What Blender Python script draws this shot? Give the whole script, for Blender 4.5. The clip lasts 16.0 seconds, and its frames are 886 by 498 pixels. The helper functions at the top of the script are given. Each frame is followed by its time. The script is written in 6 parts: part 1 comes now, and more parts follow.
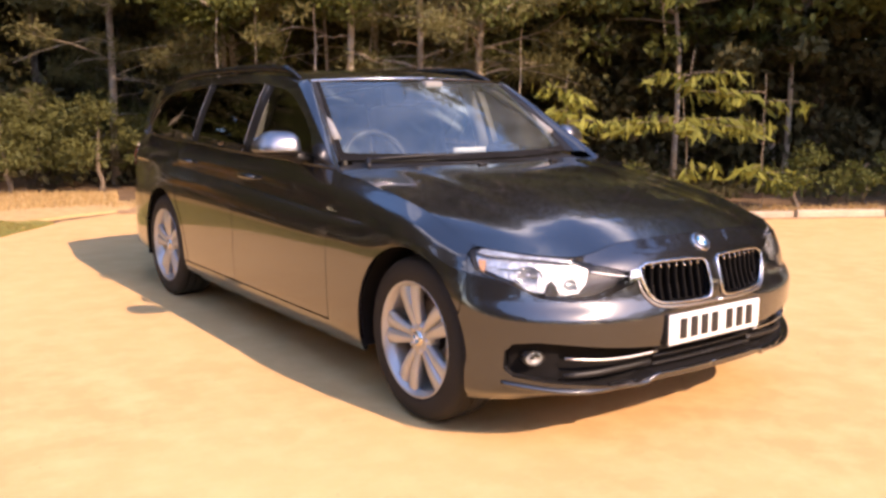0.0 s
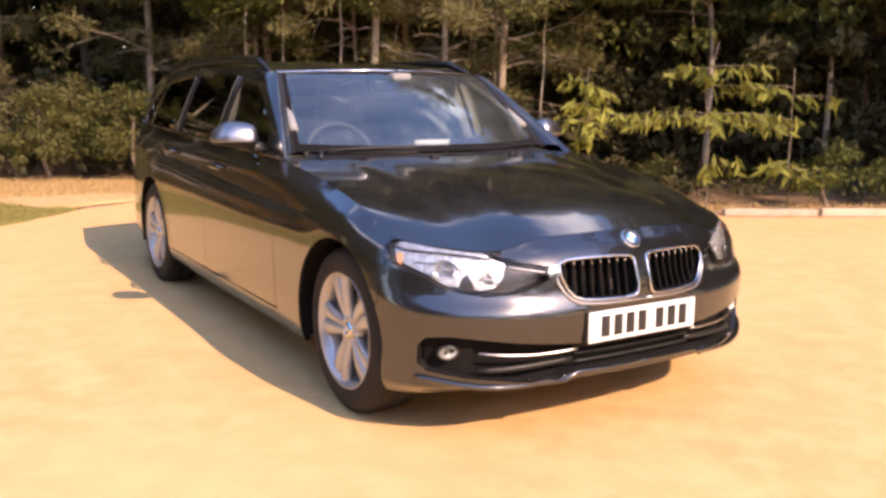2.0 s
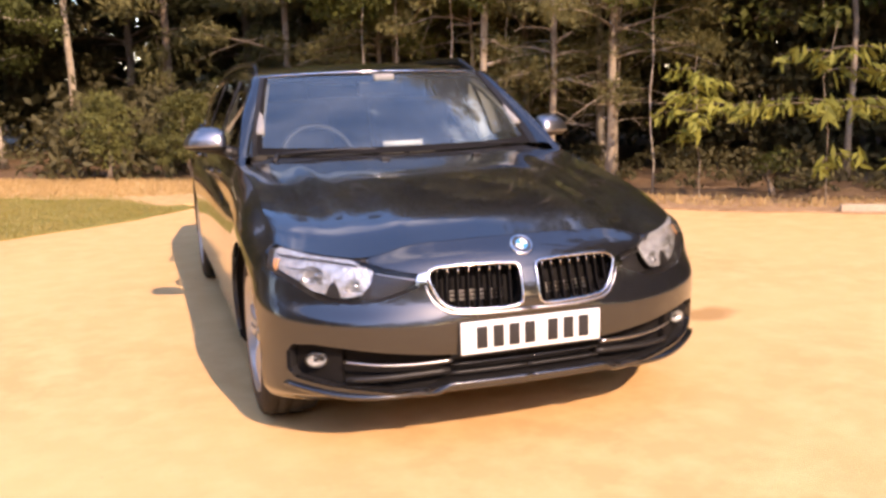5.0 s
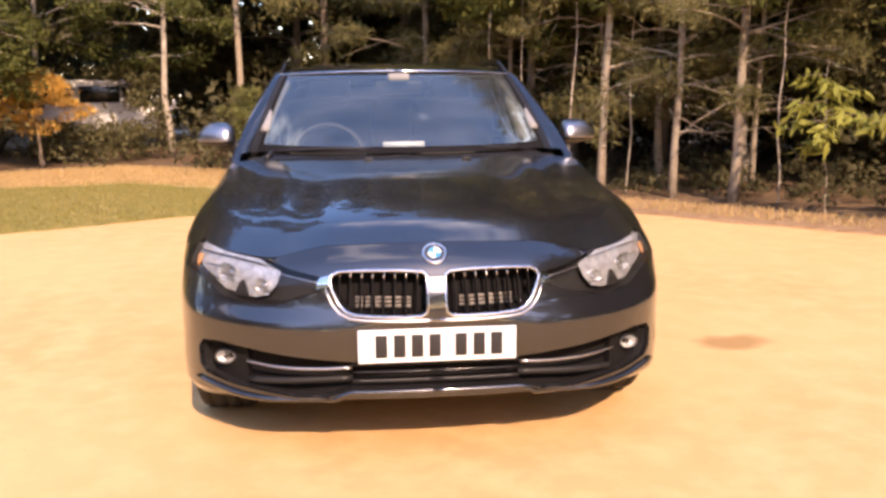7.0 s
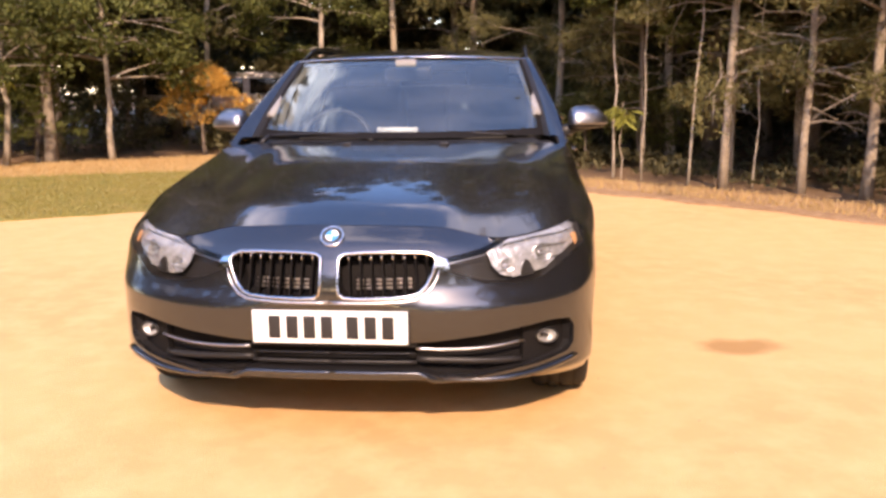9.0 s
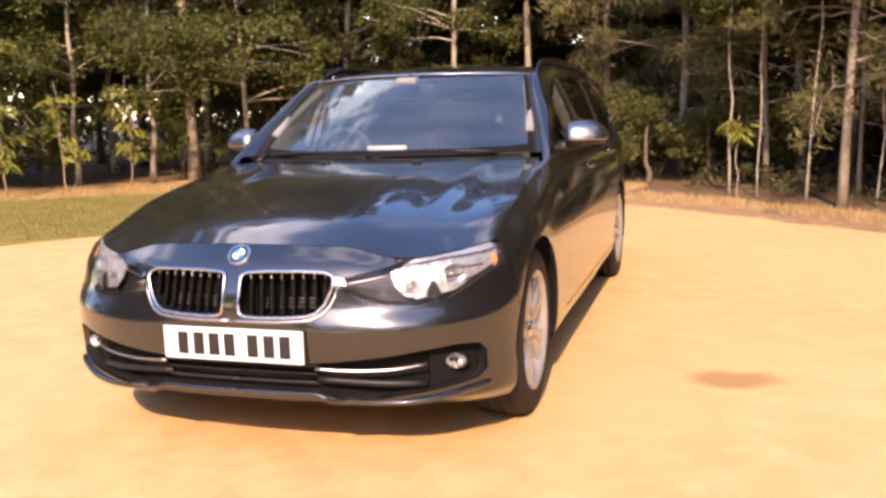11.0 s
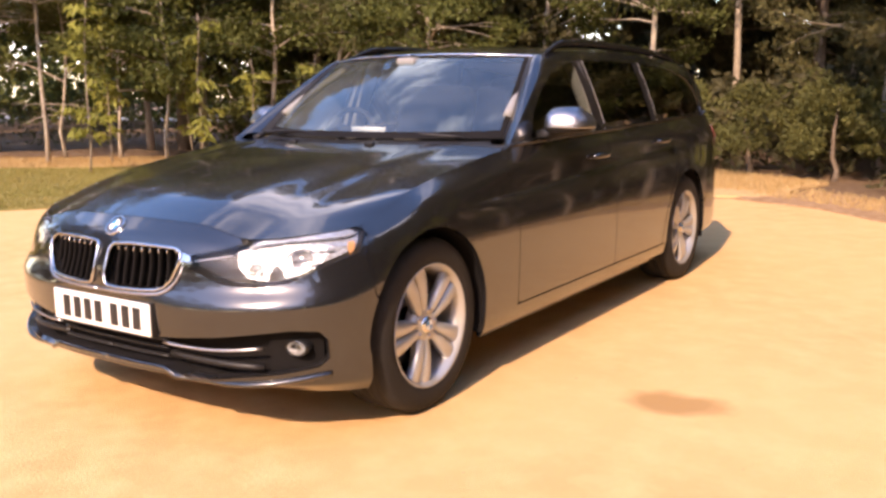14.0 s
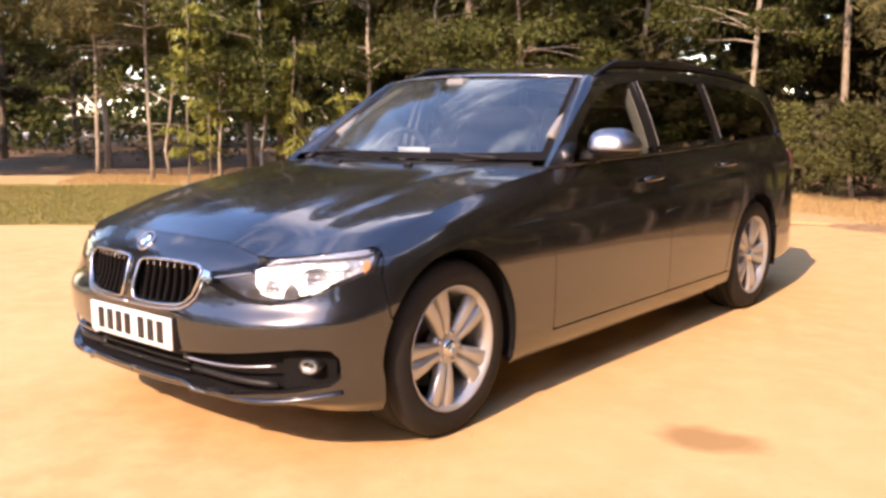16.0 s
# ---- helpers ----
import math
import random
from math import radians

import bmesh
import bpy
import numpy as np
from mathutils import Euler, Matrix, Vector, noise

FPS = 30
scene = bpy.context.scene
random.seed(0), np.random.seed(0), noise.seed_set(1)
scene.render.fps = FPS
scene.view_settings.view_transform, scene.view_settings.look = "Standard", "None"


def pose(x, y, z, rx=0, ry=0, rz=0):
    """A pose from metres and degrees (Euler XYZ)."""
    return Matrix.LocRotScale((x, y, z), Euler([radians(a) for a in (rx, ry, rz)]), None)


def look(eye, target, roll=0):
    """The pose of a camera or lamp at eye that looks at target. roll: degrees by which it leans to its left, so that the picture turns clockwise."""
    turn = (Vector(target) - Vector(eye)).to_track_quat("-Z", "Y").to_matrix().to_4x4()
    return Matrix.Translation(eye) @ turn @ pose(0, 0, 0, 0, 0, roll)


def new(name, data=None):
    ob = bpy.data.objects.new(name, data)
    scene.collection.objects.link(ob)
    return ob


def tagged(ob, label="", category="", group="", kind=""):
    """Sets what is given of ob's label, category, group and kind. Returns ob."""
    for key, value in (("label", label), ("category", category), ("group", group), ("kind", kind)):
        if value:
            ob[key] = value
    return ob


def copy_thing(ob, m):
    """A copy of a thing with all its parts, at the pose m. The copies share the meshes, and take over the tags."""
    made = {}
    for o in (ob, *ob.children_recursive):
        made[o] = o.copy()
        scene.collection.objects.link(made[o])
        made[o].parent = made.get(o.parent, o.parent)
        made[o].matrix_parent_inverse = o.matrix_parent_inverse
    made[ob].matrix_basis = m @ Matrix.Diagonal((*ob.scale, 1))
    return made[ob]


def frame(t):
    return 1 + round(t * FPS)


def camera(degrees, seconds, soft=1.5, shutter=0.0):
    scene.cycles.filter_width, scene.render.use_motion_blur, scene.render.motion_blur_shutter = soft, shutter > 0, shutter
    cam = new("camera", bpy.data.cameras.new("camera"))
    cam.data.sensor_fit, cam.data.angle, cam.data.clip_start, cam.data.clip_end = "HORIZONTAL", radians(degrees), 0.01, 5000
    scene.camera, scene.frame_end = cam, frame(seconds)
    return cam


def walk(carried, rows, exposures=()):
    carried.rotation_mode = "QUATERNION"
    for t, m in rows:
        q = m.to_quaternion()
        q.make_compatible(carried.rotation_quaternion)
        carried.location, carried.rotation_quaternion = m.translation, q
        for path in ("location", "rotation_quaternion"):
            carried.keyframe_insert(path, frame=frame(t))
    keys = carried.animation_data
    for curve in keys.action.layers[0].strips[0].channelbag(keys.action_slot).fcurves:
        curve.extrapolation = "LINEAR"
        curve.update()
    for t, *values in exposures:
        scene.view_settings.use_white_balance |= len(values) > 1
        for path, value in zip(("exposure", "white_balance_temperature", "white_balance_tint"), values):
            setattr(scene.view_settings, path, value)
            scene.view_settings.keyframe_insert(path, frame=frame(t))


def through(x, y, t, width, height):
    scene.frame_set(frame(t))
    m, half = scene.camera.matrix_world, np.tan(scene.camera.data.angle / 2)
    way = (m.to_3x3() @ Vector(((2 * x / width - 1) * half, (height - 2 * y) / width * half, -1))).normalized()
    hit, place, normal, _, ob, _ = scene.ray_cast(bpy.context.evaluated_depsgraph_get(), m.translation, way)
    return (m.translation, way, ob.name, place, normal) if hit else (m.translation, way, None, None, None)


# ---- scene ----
cam = camera(52.7, 16.0, 3.0)
PATH = [
    (0, (-2.717, -2.794, 1.243), (-1.571, -1.189, 0.91), 0.0),
    (0.5, (-2.647, -2.903, 1.242), (-1.513, -1.289, 0.913), 0.4),
    (1, (-2.566, -2.939, 1.235), (-1.458, -1.309, 0.894), 0.1),
    (1.5, (-2.442, -2.99, 1.228), (-1.342, -1.357, 0.874), 0.1),
    (2, (-2.29, -3.072, 1.245), (-1.262, -1.392, 0.895), 0.4),
    (2.5, (-2.137, -3.164, 1.254), (-1.156, -1.465, 0.866), -0.7),
    (3, (-1.97, -3.274, 1.29), (-1.103, -1.51, 0.917), 1.6),
    (5.5, (-1.0, -3.473, 1.25), (-0.463, -1.581, 0.886), -1.2),
    (6, (-0.768, -3.465, 1.24), (-0.343, -1.548, 0.864), -0.0),
    (6.5, (-0.546, -3.51, 1.241), (-0.228, -1.567, 0.886), -1.6),
    (7, (-0.29, -3.559, 1.244), (-0.075, -1.601, 0.894), -0.4),
    (7.5, (-0.061, -3.534, 1.224), (0.088, -1.571, 0.877), -0.6),
    (8, (0.179, -3.507, 1.233), (0.236, -1.541, 0.873), 0.5),
    (8.5, (0.425, -3.538, 1.233), (0.365, -1.572, 0.87), -1.3),
    (9, (0.68, -3.532, 1.207), (0.469, -1.577, 0.843), -0.7),
    (11.5, (1.741, -3.196, 1.189), (1.068, -1.339, 0.873), -0.8),
    (12, (1.937, -3.104, 1.191), (1.172, -1.287, 0.851), 0.6),
    (12.5, (2.13, -3.008, 1.19), (1.283, -1.231, 0.837), -0.7),
    (13, (2.368, -2.937, 1.196), (1.442, -1.2, 0.841), 0.4),
    (13.5, (2.511, -2.779, 1.176), (1.527, -1.07, 0.846), -0.3),
    (14, (2.646, -2.608, 1.163), (1.564, -0.961, 0.816), -0.4),
    (14.5, (2.756, -2.504, 1.163), (1.629, -0.884, 0.838), -0.6),
    (15, (2.845, -2.429, 1.164), (1.639, -0.863, 0.862), 0.1),
    (15.5, (2.87, -2.428, 1.158), (1.606, -0.907, 0.864), -0.1),
    (16, (2.852, -2.402, 1.157), (1.58, -0.888, 0.858), -0.2),
]
walk(cam, [(t, look(eye, target, roll)) for t, eye, target, roll in PATH], exposures=[(0, 2.10, 7850, 33), (16, 2.10, 7850, 33)])

# ---- light ----
SUN_TO = Vector((0.21, -1.38, 1.0)).normalized()
world = bpy.data.worlds.new("sky")
scene.world = world
world.use_nodes = True
wn, wl = world.node_tree.nodes, world.node_tree.links
wn.clear()
sky = wn.new("ShaderNodeTexSky")
sky.sky_type, sky.sun_disc = "NISHITA", False
sky.sun_elevation = math.asin(SUN_TO.z)
sky.sun_rotation = math.atan2(SUN_TO.x, SUN_TO.y)
sky.altitude, sky.air_density, sky.dust_density, sky.ozone_density = 60, 1.0, 0.5, 2.0
tc = wn.new("ShaderNodeTexCoord")
mp = wn.new("ShaderNodeMapping")
mp.inputs["Scale"].default_value = (1.0, 1.0, 2.6)
mp.inputs["Location"].default_value = (-9.0, -19.7, 5.8)
cn = wn.new("ShaderNodeTexNoise")
cn.inputs["Scale"].default_value, cn.inputs["Detail"].default_value, cn.inputs["Roughness"].default_value = 2.3, 7, 0.58
cr = wn.new("ShaderNodeValToRGB")
cr.color_ramp.elements[0].position, cr.color_ramp.elements[1].position = 0.54, 0.78
cm = wn.new("ShaderNodeMix")
cm.data_type = "RGBA"
cm.inputs["B"].default_value = (7.9, 8.6, 9.2, 1)
bg = wn.new("ShaderNodeBackground")
bg.inputs["Strength"].default_value = 0.15
wo = wn.new("ShaderNodeOutputWorld")
wl.new(tc.outputs["Generated"], mp.inputs["Vector"])
wl.new(mp.outputs["Vector"], cn.inputs["Vector"])
wl.new(cn.outputs["Fac"], cr.inputs["Fac"])
wl.new(cr.outputs["Color"], cm.inputs["Factor"])
hs = wn.new("ShaderNodeHueSaturation")
hs.inputs["Saturation"].default_value = 1.24
wl.new(sky.outputs["Color"], hs.inputs["Color"])
wl.new(hs.outputs["Color"], cm.inputs["A"])
wl.new(cm.outputs["Result"], bg.inputs["Color"])
wl.new(bg.outputs["Background"], wo.inputs["Surface"])

sun = new("sun", bpy.data.lights.new("sun", "SUN"))
sun.data.energy, sun.data.angle, sun.data.color = 1.82, radians(0.55), (1.0, 0.875, 0.685)
sun.matrix_world = look(SUN_TO * 40, (0, 0, 0))


# ---- materials ----
def mat(name, base, rough=0.6, metal=0.0, vary=0.15, scale=6.0, fine=60.0, bump=0.15, tint=None, coat=0.0, sheen=0.0, each=0.0, spec=0.5):
    """A surface with two scales of variation in colour, roughness and relief."""
    m = bpy.data.materials.new(name)
    m.use_nodes = True
    n, l = m.node_tree.nodes, m.node_tree.links
    p = n["Principled BSDF"]
    p.inputs["Roughness"].default_value, p.inputs["Metallic"].default_value = rough, metal
    p.inputs["Coat Weight"].default_value, p.inputs["Coat Roughness"].default_value = coat, 0.045
    p.inputs["Specular IOR Level"].default_value = spec
    p.inputs["Coat IOR"].default_value = 1.5
    t = n.new("ShaderNodeTexCoord")
    big = n.new("ShaderNodeTexNoise")
    big.inputs["Scale"].default_value, big.inputs["Detail"].default_value = scale, 5
    small = n.new("ShaderNodeTexNoise")
    small.inputs["Scale"].default_value, small.inputs["Detail"].default_value = fine, 4
    for k in (big, small):
        l.new(t.outputs["Object"], k.inputs["Vector"])
    add = n.new("ShaderNodeMath")
    add.operation = "ADD"
    l.new(big.outputs["Fac"], add.inputs[0])
    l.new(small.outputs["Fac"], add.inputs[1])
    ramp = n.new("ShaderNodeMapRange")
    ramp.inputs["From Min"].default_value, ramp.inputs["From Max"].default_value = 0.65, 1.35
    l.new(add.outputs[0], ramp.inputs["Value"])
    other = tint or tuple(c * (1 - 2 * vary) for c in base)
    mix = n.new("ShaderNodeMix")
    mix.data_type = "RGBA"
    mix.inputs["A"].default_value = (*base, 1)
    mix.inputs["B"].default_value = (*other, 1)
    l.new(ramp.outputs[0], mix.inputs["Factor"])
    col = mix.outputs["Result"]
    if each:
        info = n.new("ShaderNodeObjectInfo")
        isl = n.new("ShaderNodeNewGeometry")
        s = n.new("ShaderNodeMath")
        s.operation = "ADD"
        l.new(info.outputs["Random"], s.inputs[0])
        l.new(isl.outputs["Random Per Island"], s.inputs[1])
        r = n.new("ShaderNodeMapRange")
        r.inputs["From Max"].default_value = 2.0
        r.inputs["To Min"].default_value, r.inputs["To Max"].default_value = 1 - each, 1 + each
        l.new(s.outputs[0], r.inputs["Value"])
        h = n.new("ShaderNodeHueSaturation")
        l.new(col, h.inputs["Color"])
        l.new(r.outputs[0], h.inputs["Value"])
        col = h.outputs["Color"]
    l.new(col, p.inputs["Base Color"])
    if bump:
        b = n.new("ShaderNodeBump")
        b.inputs["Strength"].default_value, b.inputs["Distance"].default_value = bump, 0.01
        l.new(small.outputs["Fac"], b.inputs["Height"])
        l.new(b.outputs["Normal"], p.inputs["Normal"])
    return m


def leaf_mat(name, base, tint, each=0.35, through=0.35):
    m = mat(name, base, 0.6, 0, 0.2, 3.0, 25.0, 0.0, tint, each=each, spec=0.16)
    n, l = m.node_tree.nodes, m.node_tree.links
    p, out = n["Principled BSDF"], n["Material Output"]
    tr = n.new("ShaderNodeBsdfTranslucent")
    src = p.inputs["Base Color"].links[0].from_socket
    l.new(src, tr.inputs["Color"])
    mx = n.new("ShaderNodeMixShader")
    mx.inputs[0].default_value = through
    l.new(p.outputs[0], mx.inputs[1])
    l.new(tr.outputs[0], mx.inputs[2])
    l.new(mx.outputs[0], out.inputs["Surface"])
    return m


def glass_mat(name, tint, clear=0.9, rough=0.0, ior=1.7, haze=0.0, gloss=(1, 1, 1)):
    """A thin pane: tinted see-through sheet with mirror gloss by Fresnel."""
    m = bpy.data.materials.new(name)
    m.use_nodes = True
    n, l = m.node_tree.nodes, m.node_tree.links
    n.remove(n["Principled BSDF"])
    t = n.new("ShaderNodeBsdfTransparent")
    t.inputs["Color"].default_value = (*[c * clear for c in tint], 1)
    g = n.new("ShaderNodeBsdfGlossy")
    g.inputs["Roughness"].default_value = rough
    g.inputs["Color"].default_value = (*gloss, 1)
    f = n.new("ShaderNodeFresnel")
    f.inputs["IOR"].default_value = ior
    mx = n.new("ShaderNodeMixShader")
    l.new(f.outputs[0], mx.inputs[0])
    l.new(t.outputs[0], mx.inputs[1])
    l.new(g.outputs[0], mx.inputs[2])
    out = mx.outputs[0]
    # bluish diffuse haze, painted for the sky and sun glow on the glass
    if haze:
        df = n.new("ShaderNodeBsdfDiffuse")
        df.inputs["Color"].default_value = (0.66, 0.76, 0.80, 1)
        ns = n.new("ShaderNodeTexNoise")
        ns.inputs["Scale"].default_value, ns.inputs["Detail"].default_value = 5.0, 6
        rg = n.new("ShaderNodeMapRange")
        rg.inputs["From Min"].default_value, rg.inputs["From Max"].default_value = 0.3, 0.7
        rg.inputs["To Min"].default_value, rg.inputs["To Max"].default_value = haze * 0.5, haze * 1.5
        l.new(ns.outputs["Fac"], rg.inputs["Value"])
        m2 = n.new("ShaderNodeMixShader")
        l.new(rg.outputs[0], m2.inputs[0])
        l.new(out, m2.inputs[1])
        l.new(df.outputs[0], m2.inputs[2])
        out = m2.outputs[0]
    l.new(out, n["Material Output"].inputs["Surface"])
    return m


PAINT = mat("metallic_grey_paint", (0.036, 0.0365, 0.039), 0.24, 0.72, 0.06, 2.0, 1400.0, 0.012, coat=1.0)
PAINT.node_tree.nodes["Principled BSDF"].inputs["Coat IOR"].default_value = 1.70
GLOSS_BLACK = mat("gloss_black", (0.012, 0.012, 0.013), 0.12, 0, 0.1, 5, 90, 0.0)
SATIN_BLACK = mat("satin_black_plastic", (0.018, 0.017, 0.017), 0.42, 0, 0.15, 8, 300, 0.08, spec=0.3)
DARK = mat("dark_cavity", (0.010, 0.009, 0.009), 0.8, 0, 0.2, 6, 80, 0.1, spec=0.12)
CHROME = mat("chrome", (0.72, 0.71, 0.70), 0.10, 1.0, 0.04, 6, 120, 0.0)
SATIN_METAL = mat("satin_aluminium", (0.66, 0.64, 0.62), 0.30, 1.0, 0.06, 6, 160, 0.02)
ALLOY = mat("silver_alloy", (0.50, 0.50, 0.50), 0.34, 0.55, 0.08, 9, 220, 0.03, coat=0.5)
BARREL = mat("dark_rim_barrel", (0.10, 0.092, 0.085), 0.5, 0.6, 0.2, 9, 150, 0.05)
RUBBER = mat("tyre_rubber", (0.014, 0.013, 0.013), 0.75, 0, 0.25, 7, 120, 0.25, tint=(0.026, 0.022, 0.018), spec=0.3)
PLATE_WHITE = mat("plate_white", (0.82, 0.82, 0.80), 0.35, 0, 0.02, 8, 100, 0.0, coat=0.4)
INK = mat("plate_black", (0.018, 0.018, 0.020), 0.4, 0, 0.1, 8, 100, 0.0)
AMBER = mat("amber_plastic", (0.58, 0.30, 0.14), 0.25, 0, 0.1, 30, 200, 0.05, coat=0.5)
RED_LENS = mat("red_lens", (0.12, 0.010, 0.010), 0.2, 0, 0.1, 30, 200, 0.0, coat=0.6)
BADGE_BLUE = mat("badge_blue", (0.04, 0.24, 0.50), 0.25, 0, 0.05, 20, 100, 0.0, coat=0.6)
BADGE_WHITE = mat("badge_white", (0.80, 0.82, 0.84), 0.25, 0, 0.03, 20, 100, 0.0, coat=0.6)
CLOTH = mat("charcoal_cloth", (0.045, 0.044, 0.046), 0.85, 0, 0.2, 20, 260, 0.2)
DASH = mat("dark_dashboard", (0.030, 0.030, 0.032), 0.6, 0, 0.15, 20, 400, 0.1)
# trim given a pale colour in place of its sunlit gleam
GLEAM_TRIM = mat("gleam_window_trim", (0.62, 0.60, 0.57), 0.35, 0.3, 0.05, 10, 100, 0.0)
GREY_TRIM = mat("pale_grey_lining", (0.24, 0.235, 0.23), 0.8, 0, 0.08, 15, 200, 0.1)
DISC = mat("brake_disc", (0.35, 0.33, 0.31), 0.35, 1.0, 0.2, 12, 100, 0.05)
REFLECTOR = mat("lamp_reflector", (0.66, 0.68, 0.70), 0.24, 0.66, 0.24, 38, 70, 0.5)
MIRROR_CAP = mat("silver_mirror_cap", (0.31, 0.31, 0.325), 0.36, 1.0, 0.05, 6, 900.0, 0.01, coat=0.5)
# pale tone added so the underside bounces light into the shadow below
BOUNCE_UNDERSIDE = mat("bounce_underside", (0.20, 0.15, 0.10), 0.9, 0, 0.25, 5, 60, 0.2)
SCREEN = glass_mat("windscreen_glass", (0.72, 0.84, 0.86), 0.80, ior=2.2, haze=0.036, gloss=(0.82, 0.98, 1.0))
SIDE_GLASS = glass_mat("side_glass", (0.50, 0.56, 0.55), 0.75)
TINTED = glass_mat("privacy_glass", (0.10, 0.11, 0.11), 0.8)
CLEAR = glass_mat("lamp_lens", (1, 1, 1), 0.97, ior=1.42)
MIRROR = mat("mirror_glass", (0.85, 0.85, 0.86), 0.01, 1.0, 0.0, 5, 50, 0.0)

BARK = mat("pine_bark", (0.36, 0.295, 0.215), 0.9, 0, 0.3, 5, 34, 0.9, tint=(0.165, 0.130, 0.095), each=0.25)
# bark copy with shade put into its colour, for trunks and stems in the wood
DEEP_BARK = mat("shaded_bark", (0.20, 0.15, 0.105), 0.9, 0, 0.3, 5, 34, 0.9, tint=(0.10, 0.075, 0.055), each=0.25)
PALE_BARK = mat("pale_bark", (0.48, 0.41, 0.32), 0.85, 0, 0.25, 6, 40, 0.6, tint=(0.17, 0.14, 0.10), each=0.2)
TWIG = mat("dead_twig", (0.26, 0.20, 0.145), 0.9, 0, 0.25, 9, 50, 0.4, each=0.2)
NEEDLE = leaf_mat("pine_needles", (0.160, 0.142, 0.052), (0.092, 0.086, 0.034), 0.45, 0.2)
CONIFER = leaf_mat("conifer_sprays", (0.150, 0.148, 0.042), (0.082, 0.082, 0.028), 0.40, 0.25)
BROAD = leaf_mat("oak_leaves", (0.134, 0.146, 0.038), (0.080, 0.090, 0.026), 0.45, 0.35)
CHESTNUT = leaf_mat("chestnut_leaves", (0.31, 0.31, 0.065), (0.20, 0.21, 0.05), 0.35, 0.4)
AUTUMN = leaf_mat("autumn_leaves", (0.60, 0.33, 0.075), (0.44, 0.28, 0.07), 0.35, 0.4)
# leaf tone lowered to paint in the gloom of the wood
SHADE_LEAF = leaf_mat("shade_toned_leaves", (0.112, 0.100, 0.040), (0.070, 0.062, 0.029), 0.45, 0.3)
# darker leaf copy, undergrowth shade painted into its colour
UNDERGROWTH_SHADE = leaf_mat("undergrowth_shade_leaves", (0.098, 0.086, 0.038), (0.064, 0.056, 0.027), 0.4, 0.25)
GRASS = leaf_mat("grass_blades", (0.20, 0.19, 0.045), (0.34, 0.26, 0.10), 0.35, 0.3)
DRY_GRASS = leaf_mat("dry_grass", (0.56, 0.39, 0.18), (0.42, 0.29, 0.13), 0.3, 0.3)
STONE = mat("pale_pebble", (0.62, 0.42, 0.22), 0.85, 0, 0.2, 20, 90, 0.3, each=0.3)
TIMBER = mat("weathered_edging", (0.55, 0.44, 0.32), 0.85, 0, 0.2, 5, 60, 0.4, each=0.15)
PALE_WALL = mat("white_render", (0.80, 0.77, 0.73), 0.8, 0, 0.06, 2, 30, 0.1)


def ground_mat(name, a, b, c, rough, scales, bump):
    """Three tones mixed by two noises, with a grainy relief."""
    m = bpy.data.materials.new(name)
    m.use_nodes = True
    n, l = m.node_tree.nodes, m.node_tree.links
    p = n["Principled BSDF"]
    p.inputs["Roughness"].default_value = rough
    p.inputs["Specular IOR Level"].default_value = 0.2
    t = n.new("ShaderNodeTexCoord")
    tex = []
    for s in scales:
        k = n.new("ShaderNodeTexNoise")
        k.inputs["Scale"].default_value, k.inputs["Detail"].default_value, k.inputs["Roughness"].default_value = s, 6, 0.6
        l.new(t.outputs["Object"], k.inputs["Vector"])
        tex.append(k)
    cur = None
    for k, col in zip(tex[:2], (b, c)):
        r = n.new("ShaderNodeMapRange")
        r.inputs["From Min"].default_value, r.inputs["From Max"].default_value = 0.42, 0.68
        l.new(k.outputs["Fac"], r.inputs["Value"])
        x = n.new("ShaderNodeMix")
        x.data_type = "RGBA"
        if cur is None:
            x.inputs["A"].default_value = (*a, 1)
        else:
            l.new(cur, x.inputs["A"])
        x.inputs["B"].default_value = (*col, 1)
        l.new(r.outputs[0], x.inputs["Factor"])
        cur = x.outputs["Result"]
    bp = n.new("ShaderNodeBump")
    bp.inputs["Strength"].default_value, bp.inputs["Distance"].default_value = bump, 0.02
    l.new(tex[2].outputs["Fac"], bp.inputs["Height"])
    l.new(bp.outputs["Normal"], p.inputs["Normal"])
    l.new(cur, p.inputs["Base Color"])
    return m, cur


SAND, sand_col = ground_mat("sandy_gravel", (0.655, 0.410, 0.185), (0.590, 0.350, 0.150), (0.685, 0.445, 0.208), 0.9, (0.45, 5.0, 110.0), 0.4)


